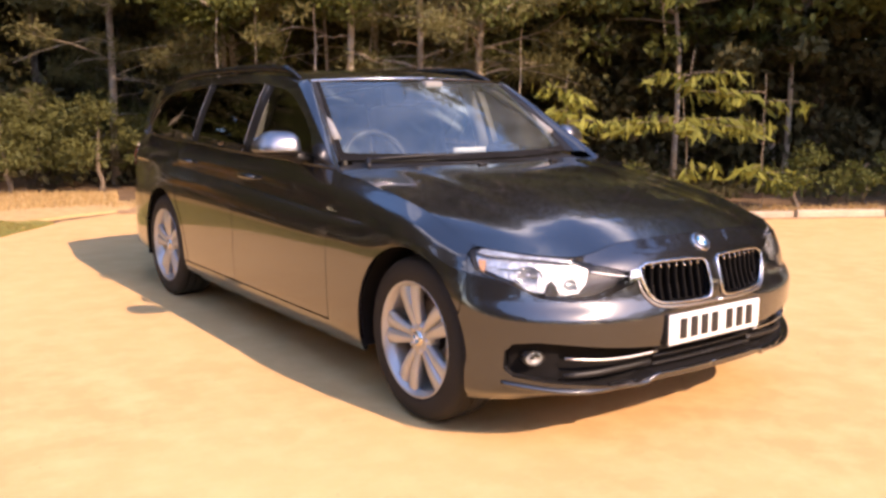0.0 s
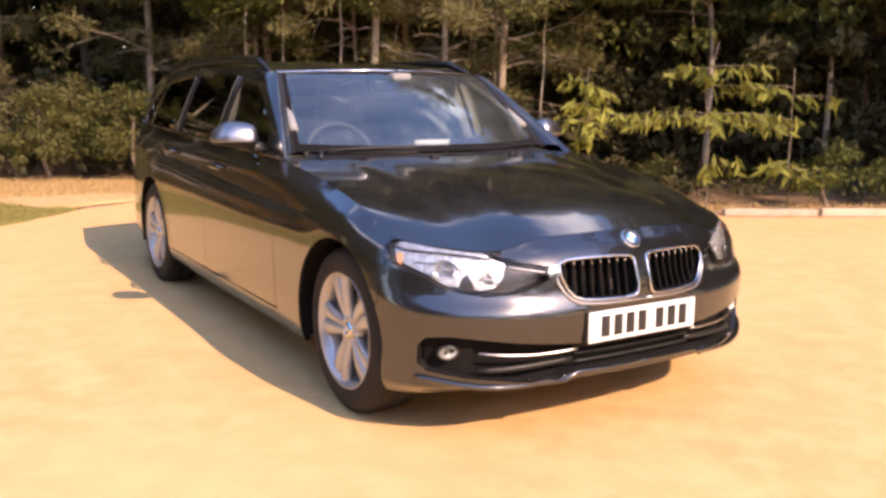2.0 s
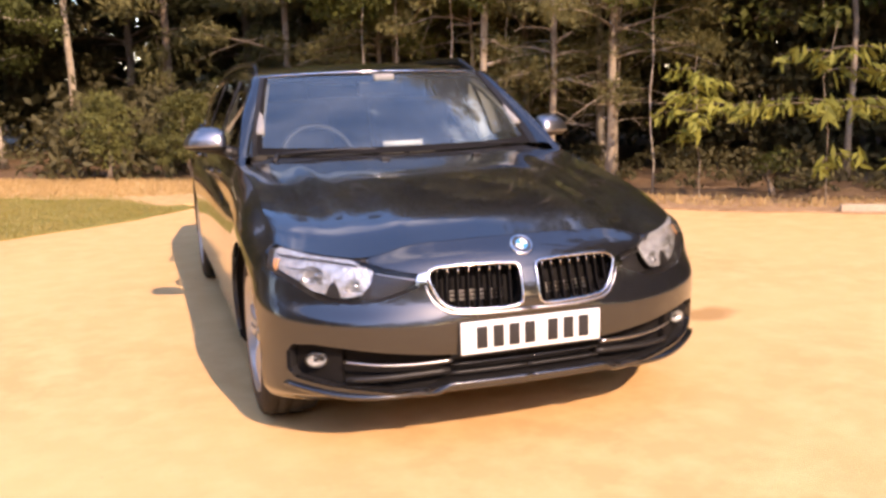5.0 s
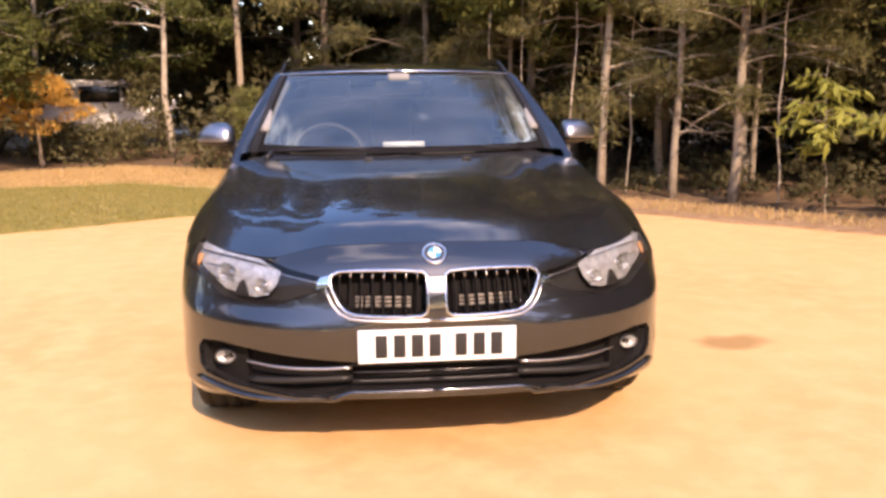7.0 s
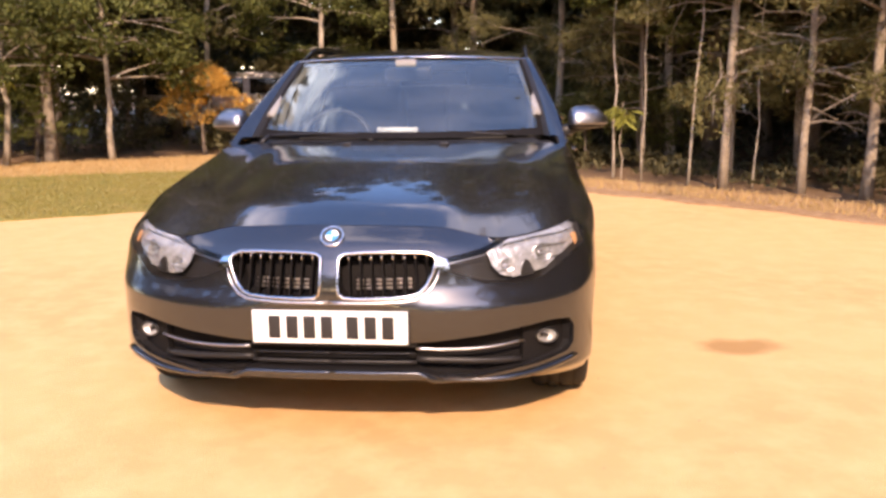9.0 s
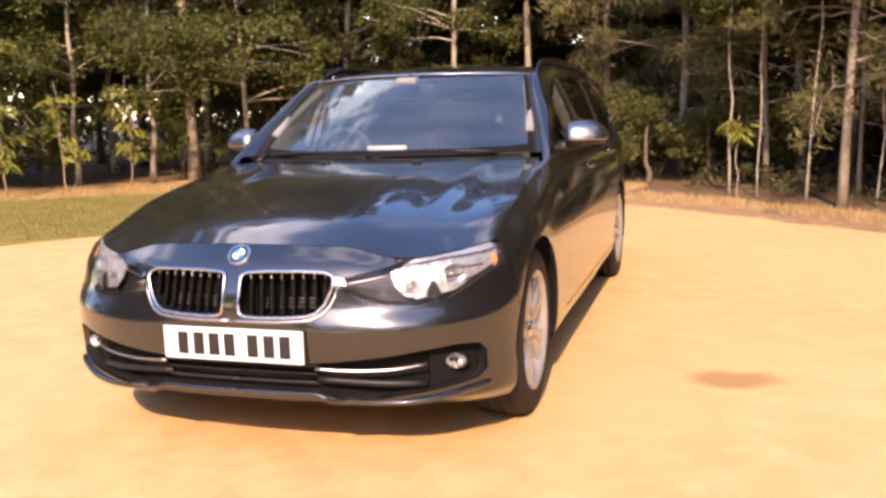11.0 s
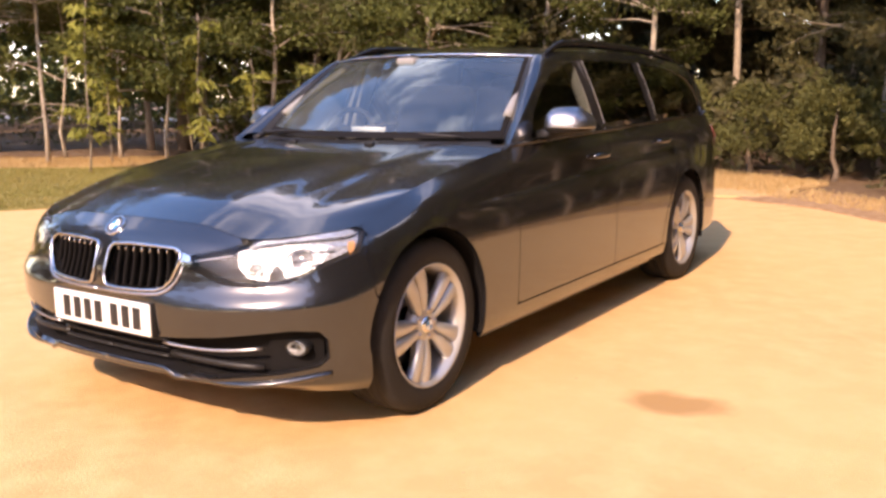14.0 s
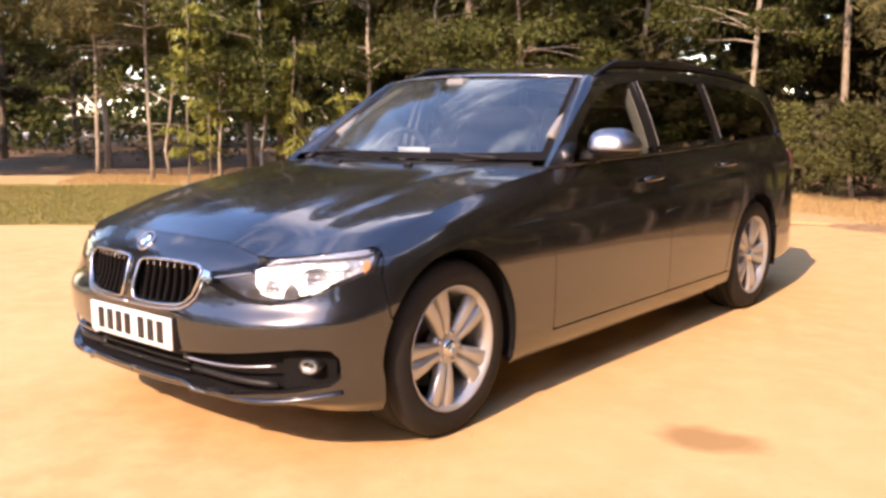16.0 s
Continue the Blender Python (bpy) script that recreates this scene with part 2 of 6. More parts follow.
def stain(m, src, cx, cy, rx, ry, col):
    """A damp stain with a ragged outline."""
    n, l = m.node_tree.nodes, m.node_tree.links
    t = n.new("ShaderNodeTexCoord")
    ns = n.new("ShaderNodeTexNoise")
    ns.inputs["Scale"].default_value = 6.0
    l.new(t.outputs["Object"], ns.inputs["Vector"])
    mv = n.new("ShaderNodeMapping")
    mv.vector_type = "TEXTURE"
    mv.inputs["Location"].default_value = (cx, cy, 0)
    mv.inputs["Scale"].default_value = (rx, ry, 1)
    mv.inputs["Rotation"].default_value = (0, 0, radians(6))
    l.new(t.outputs["Object"], mv.inputs["Vector"])
    ln = n.new("ShaderNodeVectorMath")
    ln.operation = "LENGTH"
    l.new(mv.outputs["Vector"], ln.inputs[0])
    ad = n.new("ShaderNodeMath")
    ad.operation = "ADD"
    l.new(ln.outputs["Value"], ad.inputs[0])
    l.new(ns.outputs["Fac"], ad.inputs[1])
    r = n.new("ShaderNodeMapRange")
    r.inputs["From Min"].default_value, r.inputs["From Max"].default_value = 1.15, 1.75
    r.inputs["To Min"].default_value, r.inputs["To Max"].default_value = 0.85, 0.0
    l.new(ad.outputs[0], r.inputs["Value"])
    x = n.new("ShaderNodeMix")
    x.data_type = "RGBA"
    l.new(src, x.inputs["A"])
    x.inputs["B"].default_value = (*col, 1)
    l.new(r.outputs[0], x.inputs["Factor"])
    l.new(x.outputs["Result"], n["Principled BSDF"].inputs["Base Color"])
    return x.outputs["Result"]


sand_col = stain(SAND, sand_col, 1.60, 0.56, 0.215, 0.115, (0.37, 0.212, 0.082))
# leaf litter, its colour darkened to paint in the trees' shade
SOIL, _ = ground_mat("shaded_leaf_litter", (0.17, 0.105, 0.060), (0.12, 0.075, 0.044), (0.23, 0.15, 0.085), 0.95, (0.9, 9.0, 60.0), 0.8)
TURF, _ = ground_mat("mown_grass", (0.24, 0.21, 0.055), (0.33, 0.25, 0.09), (0.17, 0.17, 0.045), 0.95, (0.5, 6.0, 90.0), 0.6)
VERGE, _ = ground_mat("dry_verge", (0.55, 0.37, 0.17), (0.46, 0.29, 0.13), (0.62, 0.44, 0.22), 0.95, (0.8, 8.0, 80.0), 0.6)
BANK, _ = ground_mat("earth_bank", (0.36, 0.22, 0.12), (0.27, 0.16, 0.085), (0.46, 0.30, 0.17), 0.95, (0.9, 9.0, 70.0), 0.8)
LANE, _ = ground_mat("pale_lane", (0.55, 0.50, 0.44), (0.48, 0.44, 0.40), (0.60, 0.55, 0.48), 0.9, (0.6, 6.0, 60.0), 0.2)


# ---- mesh helpers ----
def mesh_of(name, verts, faces, material, smooth=True):
    me = bpy.data.meshes.new(name)
    me.from_pydata([tuple(map(float, v)) for v in verts], [], [tuple(map(int, f)) for f in faces])
    me.materials.append(material)
    if smooth:
        me.polygons.foreach_set("use_smooth", [True] * len(me.polygons))
    me.update()
    return me


def part(name, geo, material, parent, label="", smooth=True):
    """Links geometry (verts and faces, or a bmesh) as one mesh under a thing or a part."""
    if isinstance(geo, bmesh.types.BMesh):
        me = bpy.data.meshes.new(name)
        bmesh.ops.recalc_face_normals(geo, faces=geo.faces)
        geo.to_mesh(me)
        geo.free()
        me.materials.append(material)
        if smooth:
            me.polygons.foreach_set("use_smooth", [True] * len(me.polygons))
    else:
        me = mesh_of(name, geo[0], geo[1], material, smooth)
    ob = new(name, me)
    ob.parent = parent
    if label:
        ob["label"] = label
    return ob


def join(*geos):
    vs, fs, k = [], [], 0
    for v, f in geos:
        vs.extend(np.asarray(v, float).reshape(-1, 3))
        fs.extend(tuple(i + k for i in q) for q in f)
        k = len(vs)
    return vs, fs


def mirrored(geo):
    v = np.asarray(geo[0], float).copy()
    v[:, 0] *= -1
    return v, [tuple(reversed(f)) for f in geo[1]]


def shifted(geo, m):
    return [m @ Vector(v) for v in geo[0]], geo[1]


def box(x0, x1, y0, y1, z0, z1, bevel=0.0):
    bm = bmesh.new()
    bmesh.ops.create_cube(bm, size=1)
    for v in bm.verts:
        v.co = ((x0 + x1) / 2 + v.co.x * (x1 - x0), (y0 + y1) / 2 + v.co.y * (y1 - y0), (z0 + z1) / 2 + v.co.z * (z1 - z0))
    if bevel:
        bmesh.ops.bevel(bm, geom=bm.edges[:], offset=bevel, segments=3, profile=0.5, affect="EDGES")
    bm.verts.index_update()
    out = [v.co.copy() for v in bm.verts], [tuple(v.index for v in f.verts) for f in bm.faces]
    bm.free()
    return out


def tube(points, radii, sides=8, caps=True, flat=1.0):
    pts = [Vector(p) for p in points]
    vs, fs = [], []
    ref = Vector((0.31, 0.17, 0.93))
    for i, p in enumerate(pts):
        d = (pts[min(i + 1, len(pts) - 1)] - pts[max(i - 1, 0)]).normalized()
        a = d.cross(ref)
        if a.length < 1e-3:
            a = d.cross(Vector((1, 0, 0)))
        a.normalize()
        b = d.cross(a)
        r = radii[i] if hasattr(radii, "__len__") else radii
        for k in range(sides):
            w = 2 * math.pi * k / sides
            vs.append(p + a * math.cos(w) * r + b * math.sin(w) * r * flat)
    for i in range(len(pts) - 1):
        for k in range(sides):
            j = (k + 1) % sides
            fs.append((i * sides + k, i * sides + j, (i + 1) * sides + j, (i + 1) * sides + k))
    if caps:
        fs.append(tuple(reversed(range(sides))))
        fs.append(tuple((len(pts) - 1) * sides + k for k in range(sides)))
    return vs, fs


def ring(points, radius, sides=6, flat=1.0):
    """A closed tube."""
    pts = [Vector(p) for p in points]
    n = len(pts)
    c = sum(pts, Vector()) / n
    vs, fs = [], []
    nor = Vector()
    for i in range(n):
        nor += (pts[i] - c).cross(pts[(i + 1) % n] - c)
    nor.normalize()
    for i, p in enumerate(pts):
        d = (pts[(i + 1) % n] - pts[i - 1]).normalized()
        a = d.cross(nor).normalized()
        for k in range(sides):
            w = 2 * math.pi * k / sides
            vs.append(p + a * math.cos(w) * radius + nor * math.sin(w) * radius * flat)
    for i in range(n):
        for k in range(sides):
            j, i2 = (k + 1) % sides, (i + 1) % n
            fs.append((i * sides + k, i * sides + j, i2 * sides + j, i2 * sides + k))
    return vs, fs


def lathe(profile, steps=40, axis="x"):
    """Profile of (radius, along) turned about the x axis (or y)."""
    vs, fs = [], []
    m = len(profile)
    for s in range(steps):
        w = 2 * math.pi * s / steps
        for r, a in profile:
            vs.append((a, r * math.cos(w), r * math.sin(w)) if axis == "x" else (r * math.cos(w), a, r * math.sin(w)))
    for s in range(steps):
        t = (s + 1) % steps
        for k in range(m - 1):
            fs.append((s * m + k, s * m + k + 1, t * m + k + 1, t * m + k))
    return vs, fs


def grid_geo(P, flange=0.0, borders="lrtb", flip=False):
    """A surface from an n x m net of points, with its borders folded inwards."""
    P = np.asarray(P, float)
    n, m = P.shape[:2]
    vs = P.reshape(-1, 3)
    fs = [(i * m + j, (i + 1) * m + j, (i + 1) * m + j + 1, i * m + j + 1) for i in range(n - 1) for j in range(m - 1)]
    du, dv = np.gradient(P, axis=0), np.gradient(P, axis=1)
    N = np.cross(du, dv)
    N /= np.linalg.norm(N, axis=2, keepdims=True) + 1e-12
    out = [(vs, fs)]
    if flange:
        for key, a, b in (("l", P[0], N[0]), ("r", P[-1], N[-1]), ("b", P[:, 0], N[:, 0]), ("t", P[:, -1], N[:, -1])):
            if key in borders:
                low = a - b * flange
                k = len(a)
                out.append((np.vstack([a, low]), [(i, i + 1, k + i + 1, k + i) for i in range(k - 1)]))
    v, f = join(*out)
    if flip:
        f = [tuple(reversed(q)) for q in f]
    return v, f


def pchip(xk, yk, x, flat_ends=False):
    """Smooth monotone curve through keys."""
    xk, yk, x = np.asarray(xk, float), np.asarray(yk, float), np.asarray(x, float)
    h, d = np.diff(xk), np.diff(yk) / np.diff(xk)
    s = np.zeros(len(xk))
    for i in range(1, len(xk) - 1):
        if d[i - 1] * d[i] > 0:
            w1, w2 = 2 * h[i] + h[i - 1], h[i] + 2 * h[i - 1]
            s[i] = (w1 + w2) / (w1 / d[i - 1] + w2 / d[i])
    if not flat_ends:
        s[0], s[-1] = d[0], d[-1]
    k = np.clip(np.searchsorted(xk, x) - 1, 0, len(h) - 1)
    t = np.clip((x - xk[k]) / h[k], 0, 1)
    return (yk[k] * (1 + 2 * t) * (1 - t) ** 2 + s[k] * h[k] * t * (1 - t) ** 2 + yk[k + 1] * t * t * (3 - 2 * t) + s[k + 1] * h[k] * t * t * (t - 1))


def inside(poly, x, y):
    poly = np.asarray(poly, float)
    r = np.zeros(np.shape(x), bool)
    for (x0, y0), (x1, y1) in zip(poly, np.roll(poly, -1, axis=0)):
        c = ((y0 > y) != (y1 > y)) & (x < (x1 - x0) * (y - y0) / (y1 - y0 + 1e-15) + x0)
        r ^= c
    return r


def nearest(polys, p):
    best, at = 1e9, p
    for poly in polys:
        a = np.asarray(poly, float)
        b = np.roll(a, -1, axis=0)
        ab = b - a
        t = np.clip(((p - a) * ab).sum(1) / ((ab * ab).sum(1) + 1e-15), 0, 1)
        q = a + ab * t[:, None]
        d = np.hypot(*(q - p).T)
        k = d.argmin()
        if d[k] < best:
            best, at = d[k], q[k]
    return best, at


def cut_panel(surface, A, B, keep, holes=(), flange=0.014, reach=0.02, seam=False):
    """A panel of a surface(a, b), on the net of parameters A, B, cut to an outline with holes; the cut edges are folded inwards."""
    n, m = A.shape
    P = surface(A.ravel(), B.ravel())
    ca = (A[:-1, :-1] + A[1:, 1:] + A[1:, :-1] + A[:-1, 1:]) / 4
    cb = (B[:-1, :-1] + B[1:, 1:] + B[1:, :-1] + B[:-1, 1:]) / 4
    ok = inside(keep, ca, cb)
    for h in holes:
        ok &= ~inside(h, ca, cb)
    faces = [(i * m + j, (i + 1) * m + j, (i + 1) * m + j + 1, i * m + j + 1) for i, j in np.argwhere(ok)]
    count = {}
    for f in faces:
        for a, b in zip(f, f[1:] + f[:1]):
            k = (min(a, b), max(a, b))
            count[k] = count.get(k, 0) + 1
    rim = [k for k, c in count.items() if c == 1]
    ab = np.stack([A.ravel(), B.ravel()], 1)
    moved = {}
    for k in rim:
        for i in k:
            if i not in moved:
                d, q = nearest([keep, *holes], ab[i])
                if d < reach:
                    moved[i] = q
    if moved:
        ids = np.array(list(moved))
        q = np.array([moved[i] for i in ids])
        P[ids] = surface(q[:, 0], q[:, 1])
    used = sorted({i for f in faces for i in f})
    new_id = {o: k for k, o in enumerate(used)}
    V = P[used]
    F = [tuple(new_id[i] for i in f) for f in faces]
    N = np.zeros_like(V)
    for f in F:
        w = np.cross(V[f[2]] - V[f[0]], V[f[3]] - V[f[1]])
        for i in f:
            N[i] += w
    N /= np.linalg.norm(N, axis=1, keepdims=True) + 1e-12
    if flange:
        vs, fs = [V], list(F)
        extra, k = [], len(V)
        for a, b in rim:
            a, b = new_id[a], new_id[b]
            if seam and abs(V[a][0]) < 1e-4 and abs(V[b][0]) < 1e-4:
                continue
            extra += [V[a], V[b], V[b] - N[b] * flange, V[a] - N[a] * flange]
            fs.append((k, k + 1, k + 2, k + 3))
            k += 4
        V = np.vstack([V, np.array(extra)]) if extra else V
        F = fs
    return V, F


def both(geo):
    """A half and its mirror image, welded on the middle plane."""
    v, f = np.asarray(geo[0], float), geo[1]
    n = len(v)
    idx = np.where(np.abs(v[:, 0]) < 1e-4, np.arange(n), np.arange(n) + n)
    w = v.copy()
    w[:, 0] *= -1
    return np.vstack([v, w]), list(f) + [tuple(int(idx[i]) for i in reversed(q)) for q in f]


# ---- the car: body surface ----
# Nose towards -y, front axle at y = 0, one side at x > 0; the other is its mirror image.
OUTLINE = [(0, -0.742), (0.20, -0.735), (0.38, -0.711), (0.56, -0.656), (0.715, -0.566), (0.826, -0.455), (0.888, -0.322), (0.902, -0.170), (0.905, 0.0),
           (0.905, 0.5), (0.906, 1.1), (0.906, 1.7), (0.906, 2.3), (0.904, 2.85), (0.884, 3.25), (0.850, 3.52), (0.780, 3.70), (0.62, 3.79), (0.35, 3.835), (0, 3.85)]


def outline_table():
    pts = [np.array(p) for p in OUTLINE]
    pts = [pts[1] * (-1, 1)] + pts + [pts[-2] * (-1, 1)]
    out = []
    for a, b, c, d in zip(pts, pts[1:], pts[2:], pts[3:]):
        k1, k2, k3 = (np.hypot(*(q - p)) ** 0.5 for p, q in ((a, b), (b, c), (c, d)))
        t0, t1, t2, t3 = 0, k1, k1 + k2, k1 + k2 + k3
        for t in np.linspace(t1, t2, 40, endpoint=False):
            a1 = a * (t1 - t) / (t1 - t0) + b * (t - t0) / (t1 - t0)
            a2 = b * (t2 - t) / (t2 - t1) + c * (t - t1) / (t2 - t1)
            a3 = c * (t3 - t) / (t3 - t2) + d * (t - t2) / (t3 - t2)
            b1 = a1 * (t2 - t) / (t2 - t0) + a2 * (t - t0) / (t2 - t0)
            b2 = a2 * (t3 - t) / (t3 - t1) + a3 * (t - t1) / (t3 - t1)
            out.append(b1 * (t2 - t) / (t2 - t1) + b2 * (t - t1) / (t2 - t1))
    out.append(np.array(OUTLINE[-1], float))
    out = np.array(out)
    q = np.concatenate([[0], np.cumsum(np.hypot(*np.diff(out, axis=0).T))])
    tan = np.gradient(out, q, axis=0)
    nor = np.stack([tan[:, 1], -tan[:, 0]], 1)
    nor /= np.linalg.norm(nor, axis=1, keepdims=True)
    nor[0], nor[-1] = (0, -1), (0, 1)
    return q, out, nor


LQ, LP, LN = outline_table()
MID = int(np.argmax(LP[:, 0]))


def qx(x):
    """Length along the outline, from the middle of the nose, at which it is x wide."""
    return float(np.interp(x, LP[:MID, 0], LQ[:MID]))


def qy(y):
    return float(np.interp(y, LP[:, 1], LQ))


# Rows from the lower edge to the shoulder: (height, distance out from the outline); the sixth is the crease.
STATIONS = [
    (qx(0.0), [(.215, -.120), (.240, -.016), (.300, -.026), (.400, -.010), (.500, -.004), (.580, -.012), (.640, -.036), (.690, -.068), (.742, -.125)]),
    (qx(0.37), [(.215, -.120), (.240, -.012), (.300, -.018), (.400, -.003), (.468, .000), (.555, -.030), (.625, -.042), (.680, -.076), (.732, -.130)]),
    (qx(0.60), [(.200, -.095), (.236, -.004), (.310, .000), (.410, .002), (.476, .005), (.545, -.030), (.600, -.046), (.650, -.067), (.692, -.098)]),
    (qx(0.78), [(.190, -.060), (.236, -.002), (.330, .000), (.420, .005), (.486, .007), (.556, -.021), (.615, -.038), (.664, -.060), (.707, -.098)]),
    (qy(-0.28), [(.182, -.030), (.232, -.006), (.330, .000), (.430, -.002), (.530, -.003), (.600, -.010), (.648, -.020), (.694, -.044), (.732, -.092)]),
    (qy(0.0), [(.190, -.030), (.240, -.010), (.330, -.006), (.440, .000), (.580, .000), (.690, -.006), (.725, -.012), (.775, -.040), (.818, -.105)]),
    (qy(0.40), [(.190, -.045), (.222, -.024), (.300, -.010), (.420, -.004), (.570, -.002), (.735, -.0232), (.739, -.0275), (.815, -.049), (.885, -.110)]),
    (qy(0.75), [(.190, -.050), (.220, -.030), (.300, -.012), (.420, -.006), (.560, -.003), (.741, -.0280), (.745, -.0410), (.850, -.055), (.928, -.096)]),
    (qy(1.65), [(.190, -.050), (.220, -.030), (.300, -.012), (.420, -.007), (.570, -.005), (.785, -.0360), (.789, -.0485), (.870, -.056), (.950, -.090)]),
    (qy(2.45), [(.190, -.050), (.225, -.026), (.300, -.010), (.420, -.005), (.580, -.002), (.821, -.0320), (.825, -.0430), (.890, -.051), (.975, -.097)]),
    (qy(2.85), [(.200, -.040), (.240, -.010), (.330, -.004), (.440, .000), (.590, .002), (.833, -.0280), (.837, -.0315), (.900, -.050), (.985, -.100)]),
    (qy(3.50), [(.230, -.040), (.270, -.006), (.350, .000), (.450, .000), (.600, -.004), (.820, -.020), (.855, -.016), (.920, -.044), (1.005, -.095)]),
    (LQ[-1], [(.240, -.050), (.290, -.006), (.370, .000), (.460, .000), (.600, -.010), (.800, -.045), (.860, -.050), (.930, -.070), (1.010, -.100)]),
]
SQ = [s[0] for s in STATIONS]
CREASE = 6
RIDGE = (qx(.30), qy(-.26))  # stretch of the bumper with a soft ridge below the headlamps


def rows_at(q):
    q = np.asarray(q, float)
    z = np.stack([pchip(SQ, [s[1][k][0] for s in STATIONS], q, True) for k in range(9)], 1)
    o = np.stack([pchip(SQ, [s[1][k][1] for s in STATIONS], q, True) for k in range(9)], 1)
    return z, o


def slopes(z, o):
    h, d = np.diff(z, axis=1), np.diff(o, axis=1) / np.diff(z, axis=1)
    s = np.zeros_like(z)
    s[:, 0], s[:, -1] = d[:, 0], d[:, -1]
    for i in range(1, z.shape[1] - 1):
        a, b = d[:, i - 1], d[:, i]
        w1, w2 = 2 * h[:, i] + h[:, i - 1], h[:, i] + 2 * h[:, i - 1]
        same = a * b > 1e-9
        s[:, i] = np.where(same, (w1 + w2) / (w1 / np.where(same, a, 1) + w2 / np.where(same, b, 1)), 0)
    return s


def profile(q, z):
    q = np.asarray(q, float)
    R, O = rows_at(q)
    out = np.zeros(len(z))
    low, high = slice(0, CREASE + 1), slice(CREASE, 9)
    for part_rows, use in ((low, z <= R[:, CREASE]), (high, z > R[:, CREASE])):
        r, o = R[:, part_rows], O[:, part_rows]
        s = slopes(r, o)
        sl, sr = s.copy(), s.copy()
        if part_rows.start == 0:
            w = .15 * np.clip((q - RIDGE[0]) / .12, 0, 1) * np.clip((RIDGE[1] - q) / .12, 0, 1)
            d = np.diff(o, axis=1) / np.diff(r, axis=1)
            sl[:, 4] = s[:, 4] * (1 - w) + d[:, 3] * w
            sr[:, 4] = s[:, 4] * (1 - w) + d[:, 4] * w
            sl[:, 5] = s[:, 5] * (1 - w) + d[:, 4] * w
        k = np.clip((z[:, None] >= r).sum(1) - 1, 0, r.shape[1] - 2)
        i = np.arange(len(z))
        h = r[i, k + 1] - r[i, k]
        t = np.clip((z - r[i, k]) / h, 0, 1)
        v = o[i, k] * (1 + 2 * t) * (1 - t) ** 2 + sr[i, k] * h * t * (1 - t) ** 2 + o[i, k + 1] * t * t * (3 - 2 * t) + sl[i, k + 1] * h * t * t * (t - 1)
        out = np.where(use, v, out)
    return out


def body(q, z, out=0.0):
    """A point of the lower body at a length along the outline and a height."""
    q, z = np.asarray(q, float), np.asarray(z, float)
    R, _ = rows_at(q)
    z = np.clip(z, R[:, 0], R[:, 8])
    o = profile(q, z) + out
    px, py = np.interp(q, LQ, LP[:, 0]), np.interp(q, LQ, LP[:, 1])
    nx, ny = np.interp(q, LQ, LN[:, 0]), np.interp(q, LQ, LN[:, 1])
    x = np.where(q < 1e-6, 0, px + nx * o)
    x = np.where(q > LQ[-1] - 1e-6, 0, x)
    return np.stack([x, py + ny * o, z], 1)


def body_net(q0, q1, step, dense=7):
    qs = np.linspace(q0, q1, max(2, int(round((q1 - q0) / step)) + 1))
    b = np.linspace(0, 8, 8 * dense + 1)
    R, _ = rows_at(qs)
    k = np.minimum(b.astype(int), 7)
    f = b - k
    B = R[:, k] * (1 - f) + R[:, k + 1] * f
    return np.repeat(qs[:, None], len(b), 1), B


def at(q, z, out=0.0):
    return Vector(body(np.array([q]), np.array([z]), out)[0])


def top_at(q):
    R, _ = rows_at(np.array([q]))
    return Vector(body(np.array([q]), R[:, 8])[0])


def arc(cy, cz, r, a0, a1, n=26):
    return [(qy(cy + r * math.cos(radians(a))), cz + r * math.sin(radians(a))) for a in np.linspace(a0, a1, n)]


car = new("estate_car")
tagged(car, "dark grey metallic estate car parked on sandy gravel", "car")
ARCH = 0.362


def sides(name, geo, material, label=""):
    part(name, geo, material, car, label)
    return part(name, mirrored(geo), material, car, label)


# lamps and openings of the front, as outlines on the body surface
def lamp_top(q, drop=.0025):
    return q, top_at(q).z - drop


LAMP = [(qx(.375), .640), (qx(.385), .600), (qx(.45), .575), (qx(.52), .553), (qx(.62), .546), (qx(.72), .562), (qx(.79), .603), (qy(-.370), .650), lamp_top(qy(-.318), .016),
        lamp_top(qy(-.37)), lamp_top(qx(.78)), lamp_top(qx(.74)), lamp_top(qx(.70)), lamp_top(qx(.65)), lamp_top(qx(.61)), (qx(.56), .678), (qx(.50), .662)]
LAMP_HOLE = [(q, z + .03 if 9 <= k <= 13 else z) for k, (q, z) in enumerate(LAMP)]
KIDNEY = [(.030, .640), (.034, .652), (.048, .660), (.12, .664), (.24, .664), (.325, .660), (.350, .650), (.356, .632), (.345, .600), (.325, .560), (.300, .535), (.270, .524), (.20, .519), (.10, .517), (.050, .520),
          (.034, .530), (.029, .56)]
KIDNEY = [(qx(x), z) for x, z in KIDNEY]
INTAKE = [(0, .366), (qx(.27), .366), (qx(.36), .372), (qx(.50), .386), (qx(.62), .402), (qx(.72), .414), (qx(.785), .408), (qx(.805), .378), (qx(.808), .315), (qx(.785), .288), (qx(.69), .268), (qx(.58), .256),
          (qx(.47), .240), (qx(.37), .241), (qx(.29), .268), (0, .268), (-.05, .268), (-.05, .366)]
SEAM = [(qy(-.318), .705), (qy(-.345), .640), (qy(-.335), .56), (qy(-.327), .50)]

